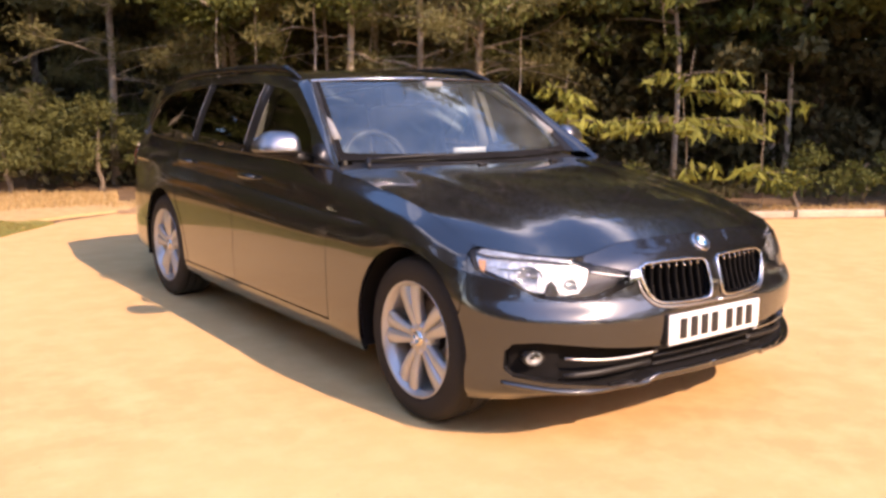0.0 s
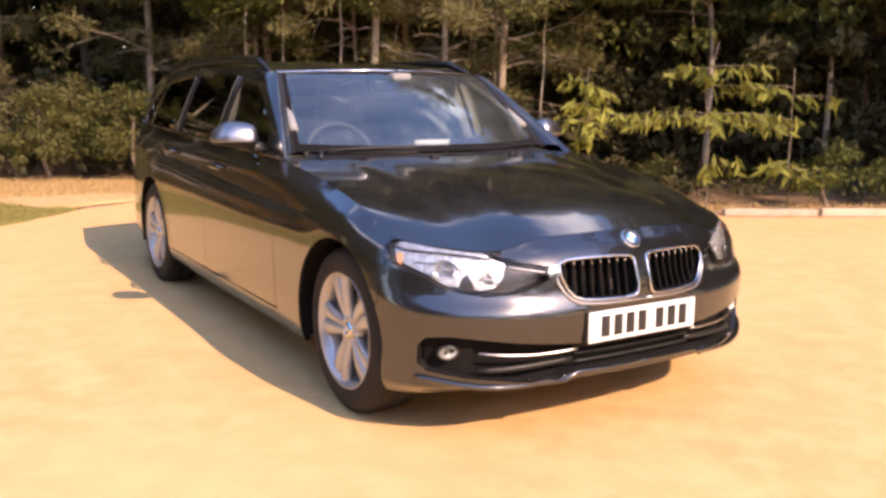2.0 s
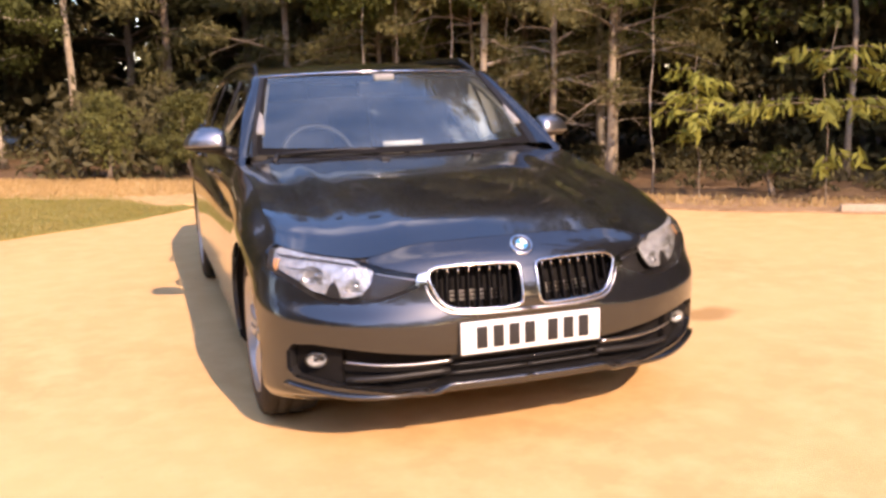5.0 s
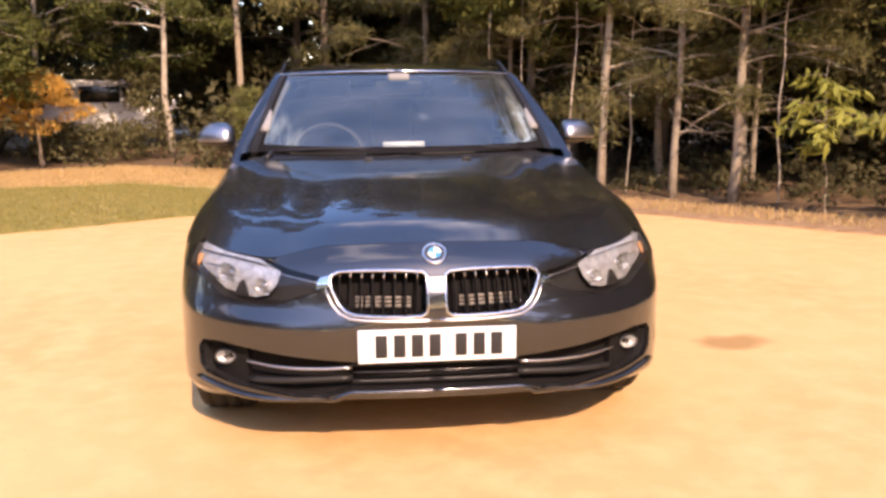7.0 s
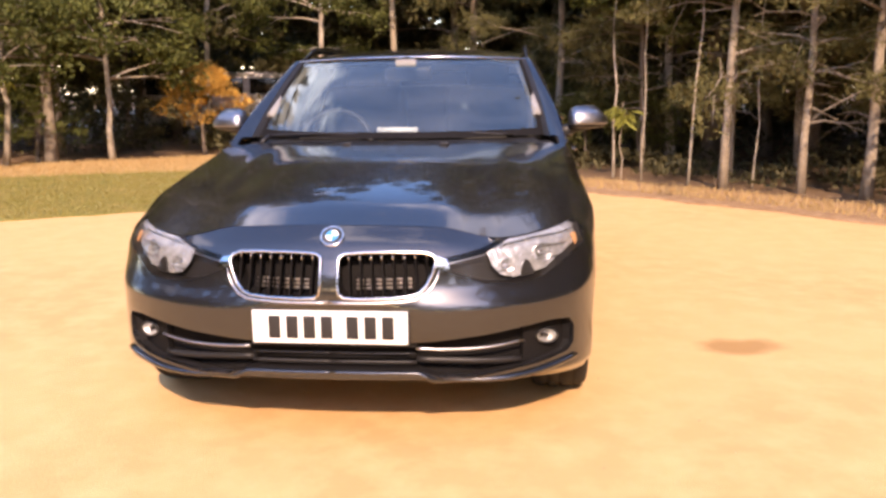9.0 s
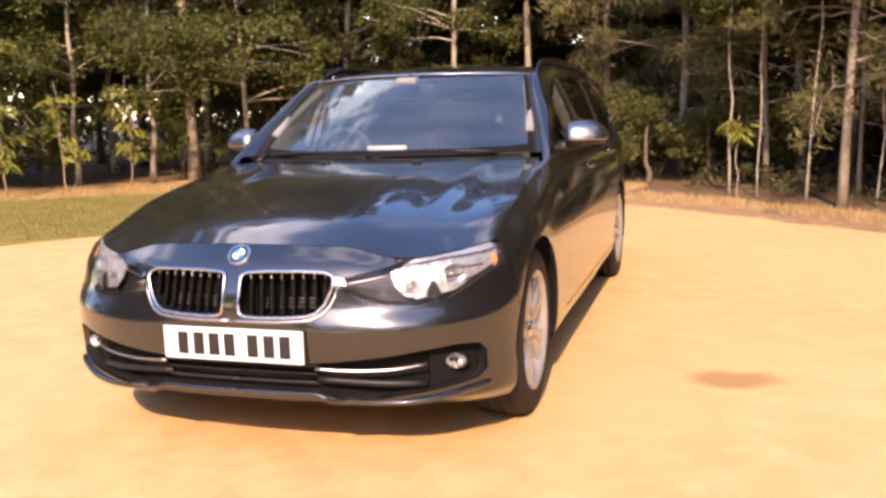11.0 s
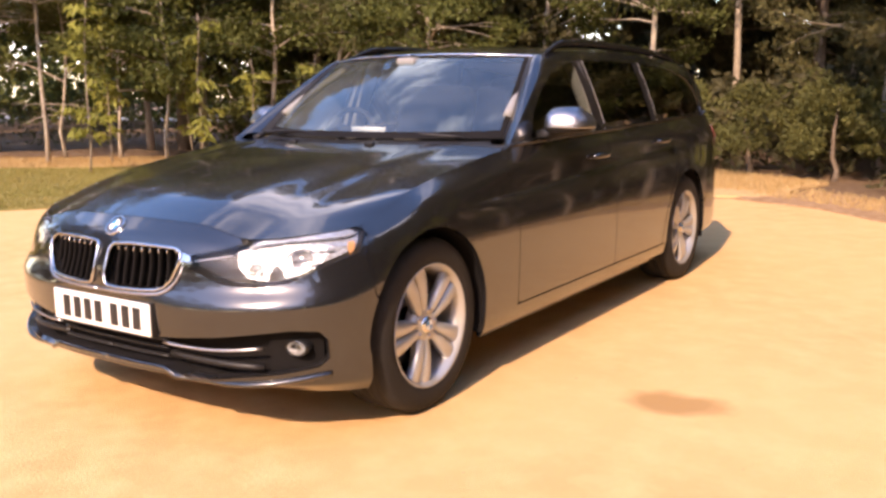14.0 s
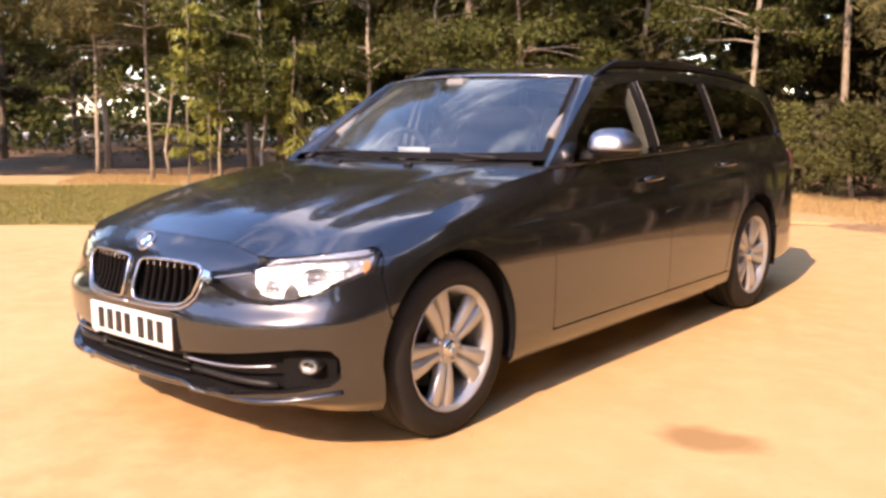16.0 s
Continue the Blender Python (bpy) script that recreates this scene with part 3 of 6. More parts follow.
front_net = body_net(0.0, qy(-.24), 0.0125, 9)
front_keep = [(-.05, .10), (qy(-.340), .10), (qy(-.350), .30)] + arc(0, .325, ARCH - .004, 178, 153, 8) + [(q - .002, z) for q, z in reversed(SEAM)] + [(qy(-.330), .80), (-.05, .80)]
part("front_bumper", both(cut_panel(body, *front_net, front_keep, (LAMP_HOLE, KIDNEY, INTAKE), 0.02, 0.018, True)), PAINT, car)

wing_keep = [(q + .002, z) for q, z in SEAM] + arc(0, .325, ARCH, 151, 2, 34) + [(qy(.366), .19), (qy(.370), .10), (qy(.6335), .10), (qy(.6295), .60), (qy(.6175), .80), (qy(.600), 1.1), (qy(-.40), 1.1), (qy(-.33), .74)]
wing_net = body_net(qy(-.37), qy(.66), 0.0125, 8)
sides("front_wing", cut_panel(body, *wing_net, wing_keep, (), 0.02, 0.018), PAINT)

side_net = body_net(qy(.56), qy(3.4), 0.02, 7)
door1 = [(qy(.637), .283), (qy(1.674), .283), (qy(1.674), 1.2), (qy(.605), 1.2), (qy(.621), .80), (qy(.633), .60)]
door2 = [(qy(1.678), .283), (qy(2.375), .283)] + [(qy(2.40), .40), (qy(2.45), .52), (qy(2.53), .63), (qy(2.575), .74), (qy(2.585), .86), (qy(2.57), 1.2), (qy(1.678), 1.2)]
sill = [(qy(.378), .10), (qy(2.445), .10), (qy(2.445), .275), (qy(.378), .275)]
quarter = [(qy(2.383), .283), (qy(2.449), .278)] + arc(2.81, .325, ARCH, 178, 22, 34) + [(qy(3.20), .47), (qy(3.32), .66), (qy(3.56), .70), (qy(3.56), 1.2), (qy(2.578), 1.2), (qy(2.593), .86), (qy(2.583), .735), (qy(2.538), .625),
           (qy(2.458), .515), (qy(2.408), .395)]
doors = []
for nm, keep, lab in (("front_door", door1, ""), ("rear_door", door2, "")):
    g = cut_panel(body, *side_net, keep, (), 0.02, 0.02)
    doors.append((part(nm, g, PAINT, car, lab), part(nm, mirrored(g), PAINT, car, lab)))
sill_net = body_net(qy(.33), qy(2.5), 0.02, 8)
sides("sill", cut_panel(body, *sill_net, sill, (), 0.02, 0.02), PAINT)
rear_net = body_net(qy(2.35), LQ[-1], 0.016, 8)
sides("rear_quarter", cut_panel(body, *rear_net, quarter, (), 0.02, 0.02), PAINT)
bumper_r = [(qy(3.182), .10), (LQ[-1] + .05, .10), (LQ[-1] + .05, .690), (qy(3.565), .690), (qy(3.325), .652), (qy(3.206), .462)] + arc(2.81, .325, ARCH, 20, 3, 8)
part("rear_bumper", both(cut_panel(body, *rear_net, bumper_r, (), 0.02, 0.02, True)), PAINT, car)
hatch = [(qy(3.566), .698), (LQ[-1] + .05, .698), (LQ[-1] + .05, 1.2), (qy(3.566), 1.2)]
part("tailgate", both(cut_panel(body, *rear_net, hatch, (), 0.02, 0.02, True)), PAINT, car)
for s in (1, -1):
    g = cut_panel(lambda q, z: body(q, z, .006), *rear_net, [(qy(3.55), .79), (LQ[-1] - .32, .79), (LQ[-1] - .34, .90), (qy(3.56), .93)], (), 0.01, 0.02)
    part("tail_lamp", g if s > 0 else mirrored(g), RED_LENS, car, "red tail lamp")


# ---- bonnet, screen, roof, glasshouse ----
def coons(c0, c1, d0, d1, nu, nv, pu=1.0, lift=None):
    """A patch from the middle curve c0 to the edge curve c1 (both along v), and from d0 to d1 (along u). pu rounds the crown."""
    U, V = np.linspace(0, 1, nu), np.linspace(0, 1, nv)
    C0, C1 = np.array([c0(v) for v in V])[None], np.array([c1(v) for v in V])[None]
    D0, D1 = np.array([d0(u) for u in U])[:, None], np.array([d1(u) for u in U])[:, None]
    b = np.stack([U, U, U ** pu], 1)[:, None]
    v = V[None, :, None]
    P = (1 - b) * C0 + b * C1 + (1 - v) * D0 + v * D1 - ((1 - b) * (1 - v) * C0[:, :1] + (1 - b) * v * C0[:, -1:] + b * (1 - v) * C1[:, :1] + b * v * C1[:, -1:])
    if lift:
        P[:, :, 2] += np.array([[lift(p, q) for q in V] for p in U])
    return P


QF = qy(-0.255)


def bonnet_front(u):
    return np.array(top_at(u * QF))


def bonnet_edge(v):
    return np.array(top_at(QF + v * (qy(.700) - QF)))


ye, yr = top_at(0).y, 0.545


def bonnet_mid(v):
    y = ye + v * (yr - ye)
    return np.array([0, y, float(pchip([ye, -.45, -.2, .1, yr], [top_at(0).z, .806, .862, .910, .950], [y])[0])])


def bonnet_rear(u):
    e = bonnet_edge(1)
    return np.array([u * e[0], yr + (e[1] - yr) * u ** 2.0, .950 + (e[2] - .950) * u ** 2.2])


def bonnet_lift(u, v):
    fade = min(1, v / .45) ** 2 * (3 - 2 * min(1, v / .45)) * min(1, (1 - v) / .1)
    c = .50 + .18 * v
    d = (u - c) / .06
    return fade * (.007 * math.exp(-d * d) - .006 / (1 + math.exp(-(u - c) / .03)) * (1 - u) * 2)


B = coons(bonnet_mid, bonnet_edge, bonnet_front, bonnet_rear, 44, 46, 2.1, bonnet_lift)


def trim(P, top, dist):
    """Pulls the outer borders of a net in by a gap."""
    P = P.copy()
    for key in top:
        a, b = {"r": (P[-1], P[-2]), "b": (P[:, 0], P[:, 1]), "t": (P[:, -1], P[:, -2])}[key]
        d = b - a
        a += d / (np.linalg.norm(d, axis=1, keepdims=True) + 1e-9) * dist
    return P


g = grid_geo(trim(B, "rbt", .0035), .022, "rbt")
part("bonnet", both(g), PAINT, car, "grey bonnet with two creases")


def xb(y):
    return top_at(qy(y)).x


def zb(y):
    return top_at(qy(y)).z


YB = np.linspace(.5, 3.7, 161)
XBT = np.array([xb(y) for y in YB])
ZBT = np.array([zb(y) for y in YB])
ROOF_KEYS = ([.68, .83, 1.00, 1.18, 1.36, 1.60, 2.0, 2.5, 3.0, 3.42, 3.56, 3.66], [.922, 1.022, 1.130, 1.236, 1.322, 1.358, 1.371, 1.366, 1.343, 1.300, 1.17, 1.0])


def ztop(y):
    return pchip(*ROOF_KEYS, y)


def glasshouse(y, z, out=0.0):
    y, z = np.asarray(y, float), np.asarray(z, float)
    b, h = np.interp(y, YB, XBT), z - np.interp(y, YB, ZBT)
    return np.stack([b - .30 * h - .30 * h * np.abs(h) + out, y, z], 1)


def gl(y, z, out=0.0):
    return Vector(glasshouse([y], [z], out)[0])


ys = np.linspace(.69, 3.64, 150)
zt = ztop(ys)
zl = np.interp(ys, YB, ZBT) + .001
bb = np.linspace(0, 1, 26)
GA, GB = np.repeat(ys[:, None], 26, 1), zl[:, None] + (zt - zl)[:, None] * bb
DLO = [(.90, zb(.90) + .016), (1.00, 1.070), (1.13, 1.160), (1.29, 1.240), (1.45, 1.288), (1.7, 1.316), (2.1, 1.325), (2.6, 1.315), (3.0, 1.285), (3.26, 1.24), (3.38, 1.17), (3.43, 1.05), (3.40, zb(3.4) + .016),
       (2.6, zb(2.6) + .016), (2.0, zb(2.0) + .016), (1.4, zb(1.4) + .016), (1.1, zb(1.1) + .016)]
FULL = [(.3, .5), (4, .5), (4, 2), (.3, 2)]
sides("roof_pillar", cut_panel(glasshouse, GA, GB, FULL, (DLO,), .03, .03), PAINT)
fine = (np.repeat(np.linspace(.78, 3.46, 130)[:, None], 26, 1), np.repeat(np.linspace(.90, 1.36, 26)[None], 130, 0))


def cut_dlo(y0, y1, out, n=36):
    a = np.linspace(y0, y1, n)
    poly = np.array(DLO)
    lo = np.interp(a, *zip(*sorted([DLO[0]] + DLO[12:], key=lambda p: p[0])))
    hi = np.interp(a, *zip(*DLO[:12]))
    t = np.linspace(0, 1, 14)
    A, Z = np.repeat(a[:, None], 14, 1), lo[:, None] + (hi - lo)[:, None] * t
    return grid_geo(glasshouse(A.ravel(), Z.ravel(), out).reshape(n, 14, 3))


for nm, y0, y1, m, own in (("front_window", .905, 1.60, SIDE_GLASS, 0), ("rear_window", 1.715, 2.395, TINTED, 1), ("quarter_window", 2.48, 3.43, TINTED, None)):
    g = cut_dlo(y0, y1, -.006)
    for s in (0, 1):
        host = doors[own][s] if own is not None else car
        ob = part(nm, g if s == 0 else mirrored(g), m, host, "dark tinted side window" if m is TINTED else "clear side window")
        ob.visible_shadow = False
for nm, y0, y1 in (("centre_pillar", 1.60, 1.715), ("rear_pillar", 2.395, 2.48)):
    sides(nm, cut_dlo(y0, y1, -.003, 8), SATIN_BLACK, "black window pillar")
for y0 in (1.70, 2.465):
    g = cut_dlo(y0, y0 + .008, .002, 3)
    sides("window_trim", g, GLEAM_TRIM, "thin window trim with a painted gleam")
belt = [gl(y, zb(y) + .010, .004) for y in np.linspace(.70, 3.42, 60)]
sides("belt_trim", tube(belt, .008, 6), GLOSS_BLACK, "black window sill strip")

# windscreen
def screen_side(v):
    """The screen's side edge, set in from the pillar."""
    y = .715 + v * (1.335 - .715)
    p = gl(y, float(ztop(np.array([y]))[0]))
    return np.array([p.x - .100 + .022 * v, p.y + .120 - .150 * v, p.z + .012 + .004 * v])


def screen_base(u):
    e = screen_side(0)
    return np.array([u * e[0], .578 + (e[1] - .578) * u ** 2.2, .958 + (e[2] - .958) * u ** 2])


def screen_top(u):
    e = screen_side(1)
    return np.array([u * e[0], 1.150 + (e[1] - 1.150) * u ** 2, 1.338 + (e[2] - 1.338) * u ** 2])


def screen_mid(v):
    a, b = screen_base(0), screen_top(0)
    return a + (b - a) * v + np.array([0, -.012, .020]) * math.sin(math.pi * v)


W = coons(screen_mid, screen_side, screen_base, screen_top, 26, 26, 2.0)
US = np.linspace(0, 1, 26)
ws = part("windscreen", both(grid_geo(W)), SCREEN, car, "raked windscreen reflecting the sky")
ws.visible_shadow = False
# black border round the screen, just above the glass


def on_screen(u, v, up=.0025):
    return np.array([np.interp(v, US, [np.interp(u, US, W[:, j, c]) for j in range(26)]) for c in range(3)]) + (0, -up * .5, up)


rim_v, rim_u = np.linspace(0, 1, 24), np.linspace(0, 1, 24)
rim_side = [[on_screen(1 - k * .028 / 3, v) for k in range(4)] for v in rim_v]
rim_foot = [[on_screen(u * .975, (.060 + .02 * u ** 4) * k / 2) for k in range(3)] for u in rim_u]
rim_head = [[on_screen(u * .975, 1 - .035 * k / 2) for k in range(3)] for u in rim_u]
g = join(grid_geo(rim_side), grid_geo(rim_foot, 0, "", True), grid_geo(rim_head))
part("screen_border", both(g), DARK, car, "black border round the windscreen")
V = np.linspace(0, 1, 30)
outer = np.array([glasshouse([.70 + v * .635], ztop(np.array([.70 + v * .635])))[0] for v in V])
innr = np.stack([np.interp(V, US, W[-1, :, c]) for c in range(3)], 1)
mid_line = (outer + innr) / 2 + np.array([.012, -.016, .014])
sides("windscreen_pillar", grid_geo(np.stack([innr * .55 + mid_line * .45, innr * .2 + mid_line * .8, outer * .3 + mid_line * .7, outer], 0), .01, "lr"), PAINT)
sides("pillar_trim", grid_geo(np.stack([innr, innr * .7 + mid_line * .3 + (0, 0, -.002), innr * .5 + mid_line * .5 + (0, 0, -.004)], 0), .006, "l"), SATIN_BLACK, "black rubber trim beside the screen")
# roof
ry = np.linspace(0, 1, 60)


def roof_edge(v):
    y = 1.335 + v * (3.50 - 1.335)
    z = float(pchip([1.335, 1.60, 2.0, 2.5, 3.0, 3.5], [float(ztop(np.array([1.335]))[0]), 1.358, 1.371, 1.366, 1.343, 1.292], [y])[0])
    return np.array([gl(y, z).x, y, z])


def roof_mid(v):
    y = 1.152 + v * (3.60 - 1.152)
    return np.array([0, y, float(pchip([1.152, 1.4, 1.8, 2.3, 2.9, 3.6], [1.339, 1.380, 1.404, 1.410, 1.392, 1.335], [y])[0])])


def roof_front(u):
    a, b = screen_top(0), roof_edge(0)
    return np.array([u * b[0], a[1] + .002 + (b[1] - a[1] - .002) * u ** 2, roof_mid(0)[2] + (b[2] - roof_mid(0)[2]) * u ** 2.4])


def roof_back(u):
    a, b = roof_mid(1), roof_edge(1)
    return a + (b - a) * np.array([u, u ** 2, u ** 2.4])


R = coons(roof_mid, roof_edge, roof_front, roof_back, 26, 50, 2.4)
part("roof", both(grid_geo(R, .02, "bt")), PAINT, car)
lead = [W[i, -1] * .5 + R[min(i, 25), 0] * .5 + (0, -.004, .004) for i in range(26)]
part("screen_seal", join(tube(lead, .006, 6), mirrored(tube(lead, .006, 6))), CHROME, car, "bright seal along the screen top")
for s in (1, -1):
    pts = []
    for k, v in enumerate(np.linspace(.03, .93, 40)):
        e = roof_edge(v)
        up = .026 * min(1, math.sin(math.pi * k / 39) * 3.2)
        pts.append((s * (e[0] - .045), e[1], e[2] + .010 + up))
    part("roof_rail", tube(pts, [.008 + .007 * min(1, min(k, 39 - k) / 4) for k in range(40)], 8, True, 1.5), GLOSS_BLACK, car, "black roof rail")
# tail: upper tailgate with its window
tb = np.array([top_at(qy(3.60) + (LQ[-1] - qy(3.60)) * (1 - u)) for u in np.linspace(0, 1, 20)])
tt = np.array([roof_back(u) for u in np.linspace(0, 1, 20)])
P = np.stack([tt * (1 - t) + tb * t + np.array([0, .06, 0]) * math.sin(math.pi * t) for t in np.linspace(0, 1, 12)], 1)
part("tailgate_frame", both(grid_geo(P, 0.01, "r", True)), PAINT, car)
part("back_window", both(grid_geo(P[:16, 2:10] + np.array([0, .006, .002]), 0, "", True)), TINTED, car, "dark tinted rear window")
spo = np.stack([tt + (0, -.10, .012), tt + (0, .02, .010), tt + (0, .10, -.004), tt + (0, .10, -.016), tt + (0, 0, -.02)], 1)
part("roof_spoiler", both(grid_geo(spo, 0, "", True)), PAINT, car)
fin = box(-.012, .012, 3.12, 3.30, 1.365, 1.43, .008)
fv = [Vector((v[0], v[1] + (v[2] - 1.365) * .9, v[2])) for v in fin[0]]
part("aerial_fin", (fv, fin[1]), PAINT, car)
cu = np.linspace(0, .94, 20)
cowl = np.stack([np.array([bonnet_rear(u) for u in cu]) + (0, .006, -.030), np.array([bonnet_rear(u) for u in cu]) + (0, .030, -.024), np.array([screen_base(u) for u in cu]) + (0, -.012, -.012), np.array([screen_base(u) for u in cu]) + (0, .03, -.006)], 1)
part("cowl", both(grid_geo(cowl, .05, "b")), SATIN_BLACK, car, "black cowl below the windscreen")
for x0, x1, ya in ((-.62, .02, .665), (-.02, .56, .685)):
    arm = [(x0 + (x1 - x0) * t, ya - .055 + .12 * abs(x0 + (x1 - x0) * t) ** 2 / .4, .966 + .014 * math.sin(math.pi * t)) for t in np.linspace(0, 1, 12)]
    part("wiper", join(tube(arm, .007, 6), tube([arm[0], (arm[0][0] - .03, arm[0][1] - .05, .935)], .012, 6)), SATIN_BLACK, car, "black wiper arm")
for x in (-.18, .26):
    part("washer_jet", box(x - .02, x + .02, .44, .465, .936, .950, .004), SATIN_BLACK, car)


# ---- front details ----
def offset(d):
    return lambda q, z: body(q, z, d)


# headlamps
for s in (1, -1):
    put = (lambda g: g) if s > 0 else mirrored
    lamp_net = body_net(qx(.33), qy(-.26), .0125, 9)
    lamp = part("headlamp", put(cut_panel(offset(-.060), *lamp_net, LAMP, (), 0, .02)), SATIN_BLACK, car, "clear headlamp with twin chrome reflectors")
    wall = []
    for (qa, za), (qb, zb_) in zip(LAMP, LAMP[1:] + LAMP[:1]):
        wall.append(([at(qa, za, -.001), at(qb, zb_, -.001), at(qb, zb_, -.061), at(qa, za, -.061)], [(0, 1, 2, 3)]))
    part("lamp_wall", put(join(*wall)), SATIN_BLACK, lamp, "", False)
    bowls = ((.614, .597, .027, 1.4), (.752, .629, .035, 1.45))
    holes = [[(qx(x) + (r - .006) * w * math.cos(a), z + (r - .006) * .97 * math.sin(a)) for a in np.linspace(0, 2 * math.pi, 20, endpoint=False)] for x, z, r, w in bowls]
    g = cut_panel(offset(-.030), *lamp_net, [(qx(.545), .648), (qx(.556), .606), (qx(.584), .572), (qx(.632), .561), (qx(.664), .566), (qx(.690), .570), (qx(.745), .580), (qx(.800), .616), (qy(-.368), .656), (qy(-.338), .697), (qx(.76), .694), (qx(.70), .686), (qx(.62), .672)], holes, .004, .015)
    part("reflector", put(g), REFLECTOR, lamp, "bright silver reflector")
    g = cut_panel(offset(-.022), *lamp_net, [(qx(.650), .560), (qx(.705), .566), (qx(.694), .598), (qx(.684), .618), (qx(.674), .614), (qx(.662), .594)], (), .010, .012)
    part("lamp_divider", put(g), SATIN_BLACK, lamp, "black divider between the lamps")
    for z0, x0, x1 in ((.612, .715, .800), (.648, .715, .835), (.584, .575, .640)):
        rib = [at(qx(x), z0 + .05 * (x - x0), -.024) for x in np.linspace(x0, x1, 8)]
        part("lamp_rib", put(tube(rib, .0016, 5)), SATIN_BLACK, lamp)
    for x, z, r, w in bowls:
        c = at(qx(x), z, -.031)
        dirv = (at(qx(x), z, .0) - c).normalized()
        m = Matrix.Translation(c) @ dirv.to_track_quat("X", "Z").to_matrix().to_4x4() @ Matrix.Diagonal((1, w, 1, 1))
        part("lamp_bowl", put(shifted(lathe([(.004, -.017), (r * .4, -.015), (r * .75, -.010), (r * .97, -.002), (r, .0), (r + .002, -.004)], 20), m)), REFLECTOR, lamp, "chrome lamp bowl")
        part("bulb", put(shifted(lathe([(.001, -.012), (.007, -.014), (.009, -.02), (.009, -.034)], 14), m)), CHROME, lamp)
        part("bulb_shield", put(shifted(box(-.006, .0, -r * .8, r * .8, -.002, .003, .001), m)), REFLECTOR, lamp)
    g = cut_panel(offset(-.006), *lamp_net, [(qx(.575), .667), (qx(.62), .675), (qx(.72), .688), (qy(-.39), .699), (qy(-.338), .708), lamp_top(qy(-.37), .004), lamp_top(qx(.76), .004), lamp_top(qx(.70), .004), lamp_top(qx(.63), .005)], (), .008, .012)
    part("lamp_brow", put(g), REFLECTOR, lamp, "silver brow strip")
    g = cut_panel(offset(-.020), *lamp_net, [(qy(-.398), .640), (qy(-.376), .655), (qy(-.364), .682), (qy(-.394), .680)], (), .006, .01)
    part("indicator", put(g), AMBER, lamp, "small amber indicator")
    strip = [at(qx(x), .621 + .018 * (x - .40) / .12, -.018) for x in np.linspace(.40, .535, 9)]
    part("lamp_strip", put(tube(strip, .0026, 6)), SATIN_METAL, lamp, "thin silver strip")
    ob = part("lens", put(cut_panel(offset(.001), *lamp_net, LAMP, (), 0, .02)), CLEAR, lamp, "clear plastic lens")
    ob.visible_shadow = False

# kidney grilles
for s in (1, -1):
    put = (lambda g: g) if s > 0 else mirrored
    kn = body_net(0.0, qx(.42), .012, 9)
    kid = part("kidney_grille", put(ring([at(q, z, .005) for q, z in KIDNEY], .0056, 8)), CHROME, car, "chrome rimmed grille with black slats")
    part("grille_back", put(cut_panel(offset(-.085), *kn, KIDNEY, (), 0, .02)), DARK, kid)
    wall = []
    for (qa, za), (qb, zb_) in zip(KIDNEY, KIDNEY[1:] + KIDNEY[:1]):
        wall.append(([at(qa, za, .0), at(qb, zb_, .0), at(qb, zb_, -.085), at(qa, za, -.085)], [(0, 1, 2, 3)]))
    part("grille_wall", put(join(*wall)), GLOSS_BLACK, kid)
    for k in range(8):
        x = .066 + k * .0375
        zlo, zhi = .522 + max(0, x - .24) * .24, .660
        pts = [at(qx(x - .006 * t), zlo + (zhi - zlo) * t, -.016 + .010 * t ** 6 - .004 * math.sin(math.pi * t)) for t in np.linspace(0, 1, 7)]
        vs = [p + Vector((dx, dy, 0)) for p in pts for dx, dy in ((-.0015, -.003), (.0015, -.003), (.0032, .004), (.0026, .030), (-.0026, .030), (-.0032, .004))]
        fs = [(6 * i + c, 6 * i + (c + 1) % 6, 6 * i + 6 + (c + 1) % 6, 6 * i + 6 + c) for i in range(6) for c in range(6)]
        slat = part("slat", put((vs, fs)), DARK, kid)
        part("slat_tip", put(tube([pts[5] + Vector((0, -.0035, .002)), pts[6] + Vector((0, -.0035, -.004))], .0032, 6)), CHROME, slat, "bright tip of the slat")
    for k in range(3):
        for c in range(6):
            x, z = .095 + c * .033, .540 + k * .013
            c0 = at(qx(x), z, -.060)
            part("radiator_fin", put(box(c0.x - .012, c0.x + .012, c0.y - .003, c0.y + .003, z - .0042, z + .0042, .001)), DISC, kid)
    edge = [(qx(.366), .606), (qx(.358), .580), (qx(.342), .552), (qx(.318), .528), (qx(.285), .513), (qx(.24), .508), (qx(.17), .505), (qx(.10), .504), (qx(.04), .5045), (0, .505)]
    pts = [at(q, z, .004) for q, z in edge]
    part("grille_sill", put(tube(pts, [.002, .003, .0045, .0055, .006, .0065, .0065, .0065, .0065, .0065], 8, True, .8)), SATIN_METAL, kid, "bright lower grille surround")

for s in (1, -1):
    put = (lambda g: g) if s > 0 else mirrored
    bn = body_net(qx(.30), qx(.46), .006, 9)
    part("grille_bridge", put(cut_panel(offset(.004), *bn, [(qx(.352), .612), (qx(.402), .604), (qx(.392), .640), (qx(.358), .648)], (), .01, .01)), CHROME, car, "chrome link from grille to headlamp")

# badge
bc = at(0, .712, .004)
bdir = Vector((0, -.72, .69)).normalized()
bm4 = Matrix.Translation(bc) @ bdir.to_track_quat("X", "Z").to_matrix().to_4x4()
badge = part("badge", shifted(lathe([(.0405, -.006), (.041, .003), (.037, .006), (.033, .004)], 32), bm4), CHROME, car, "round blue and white badge")


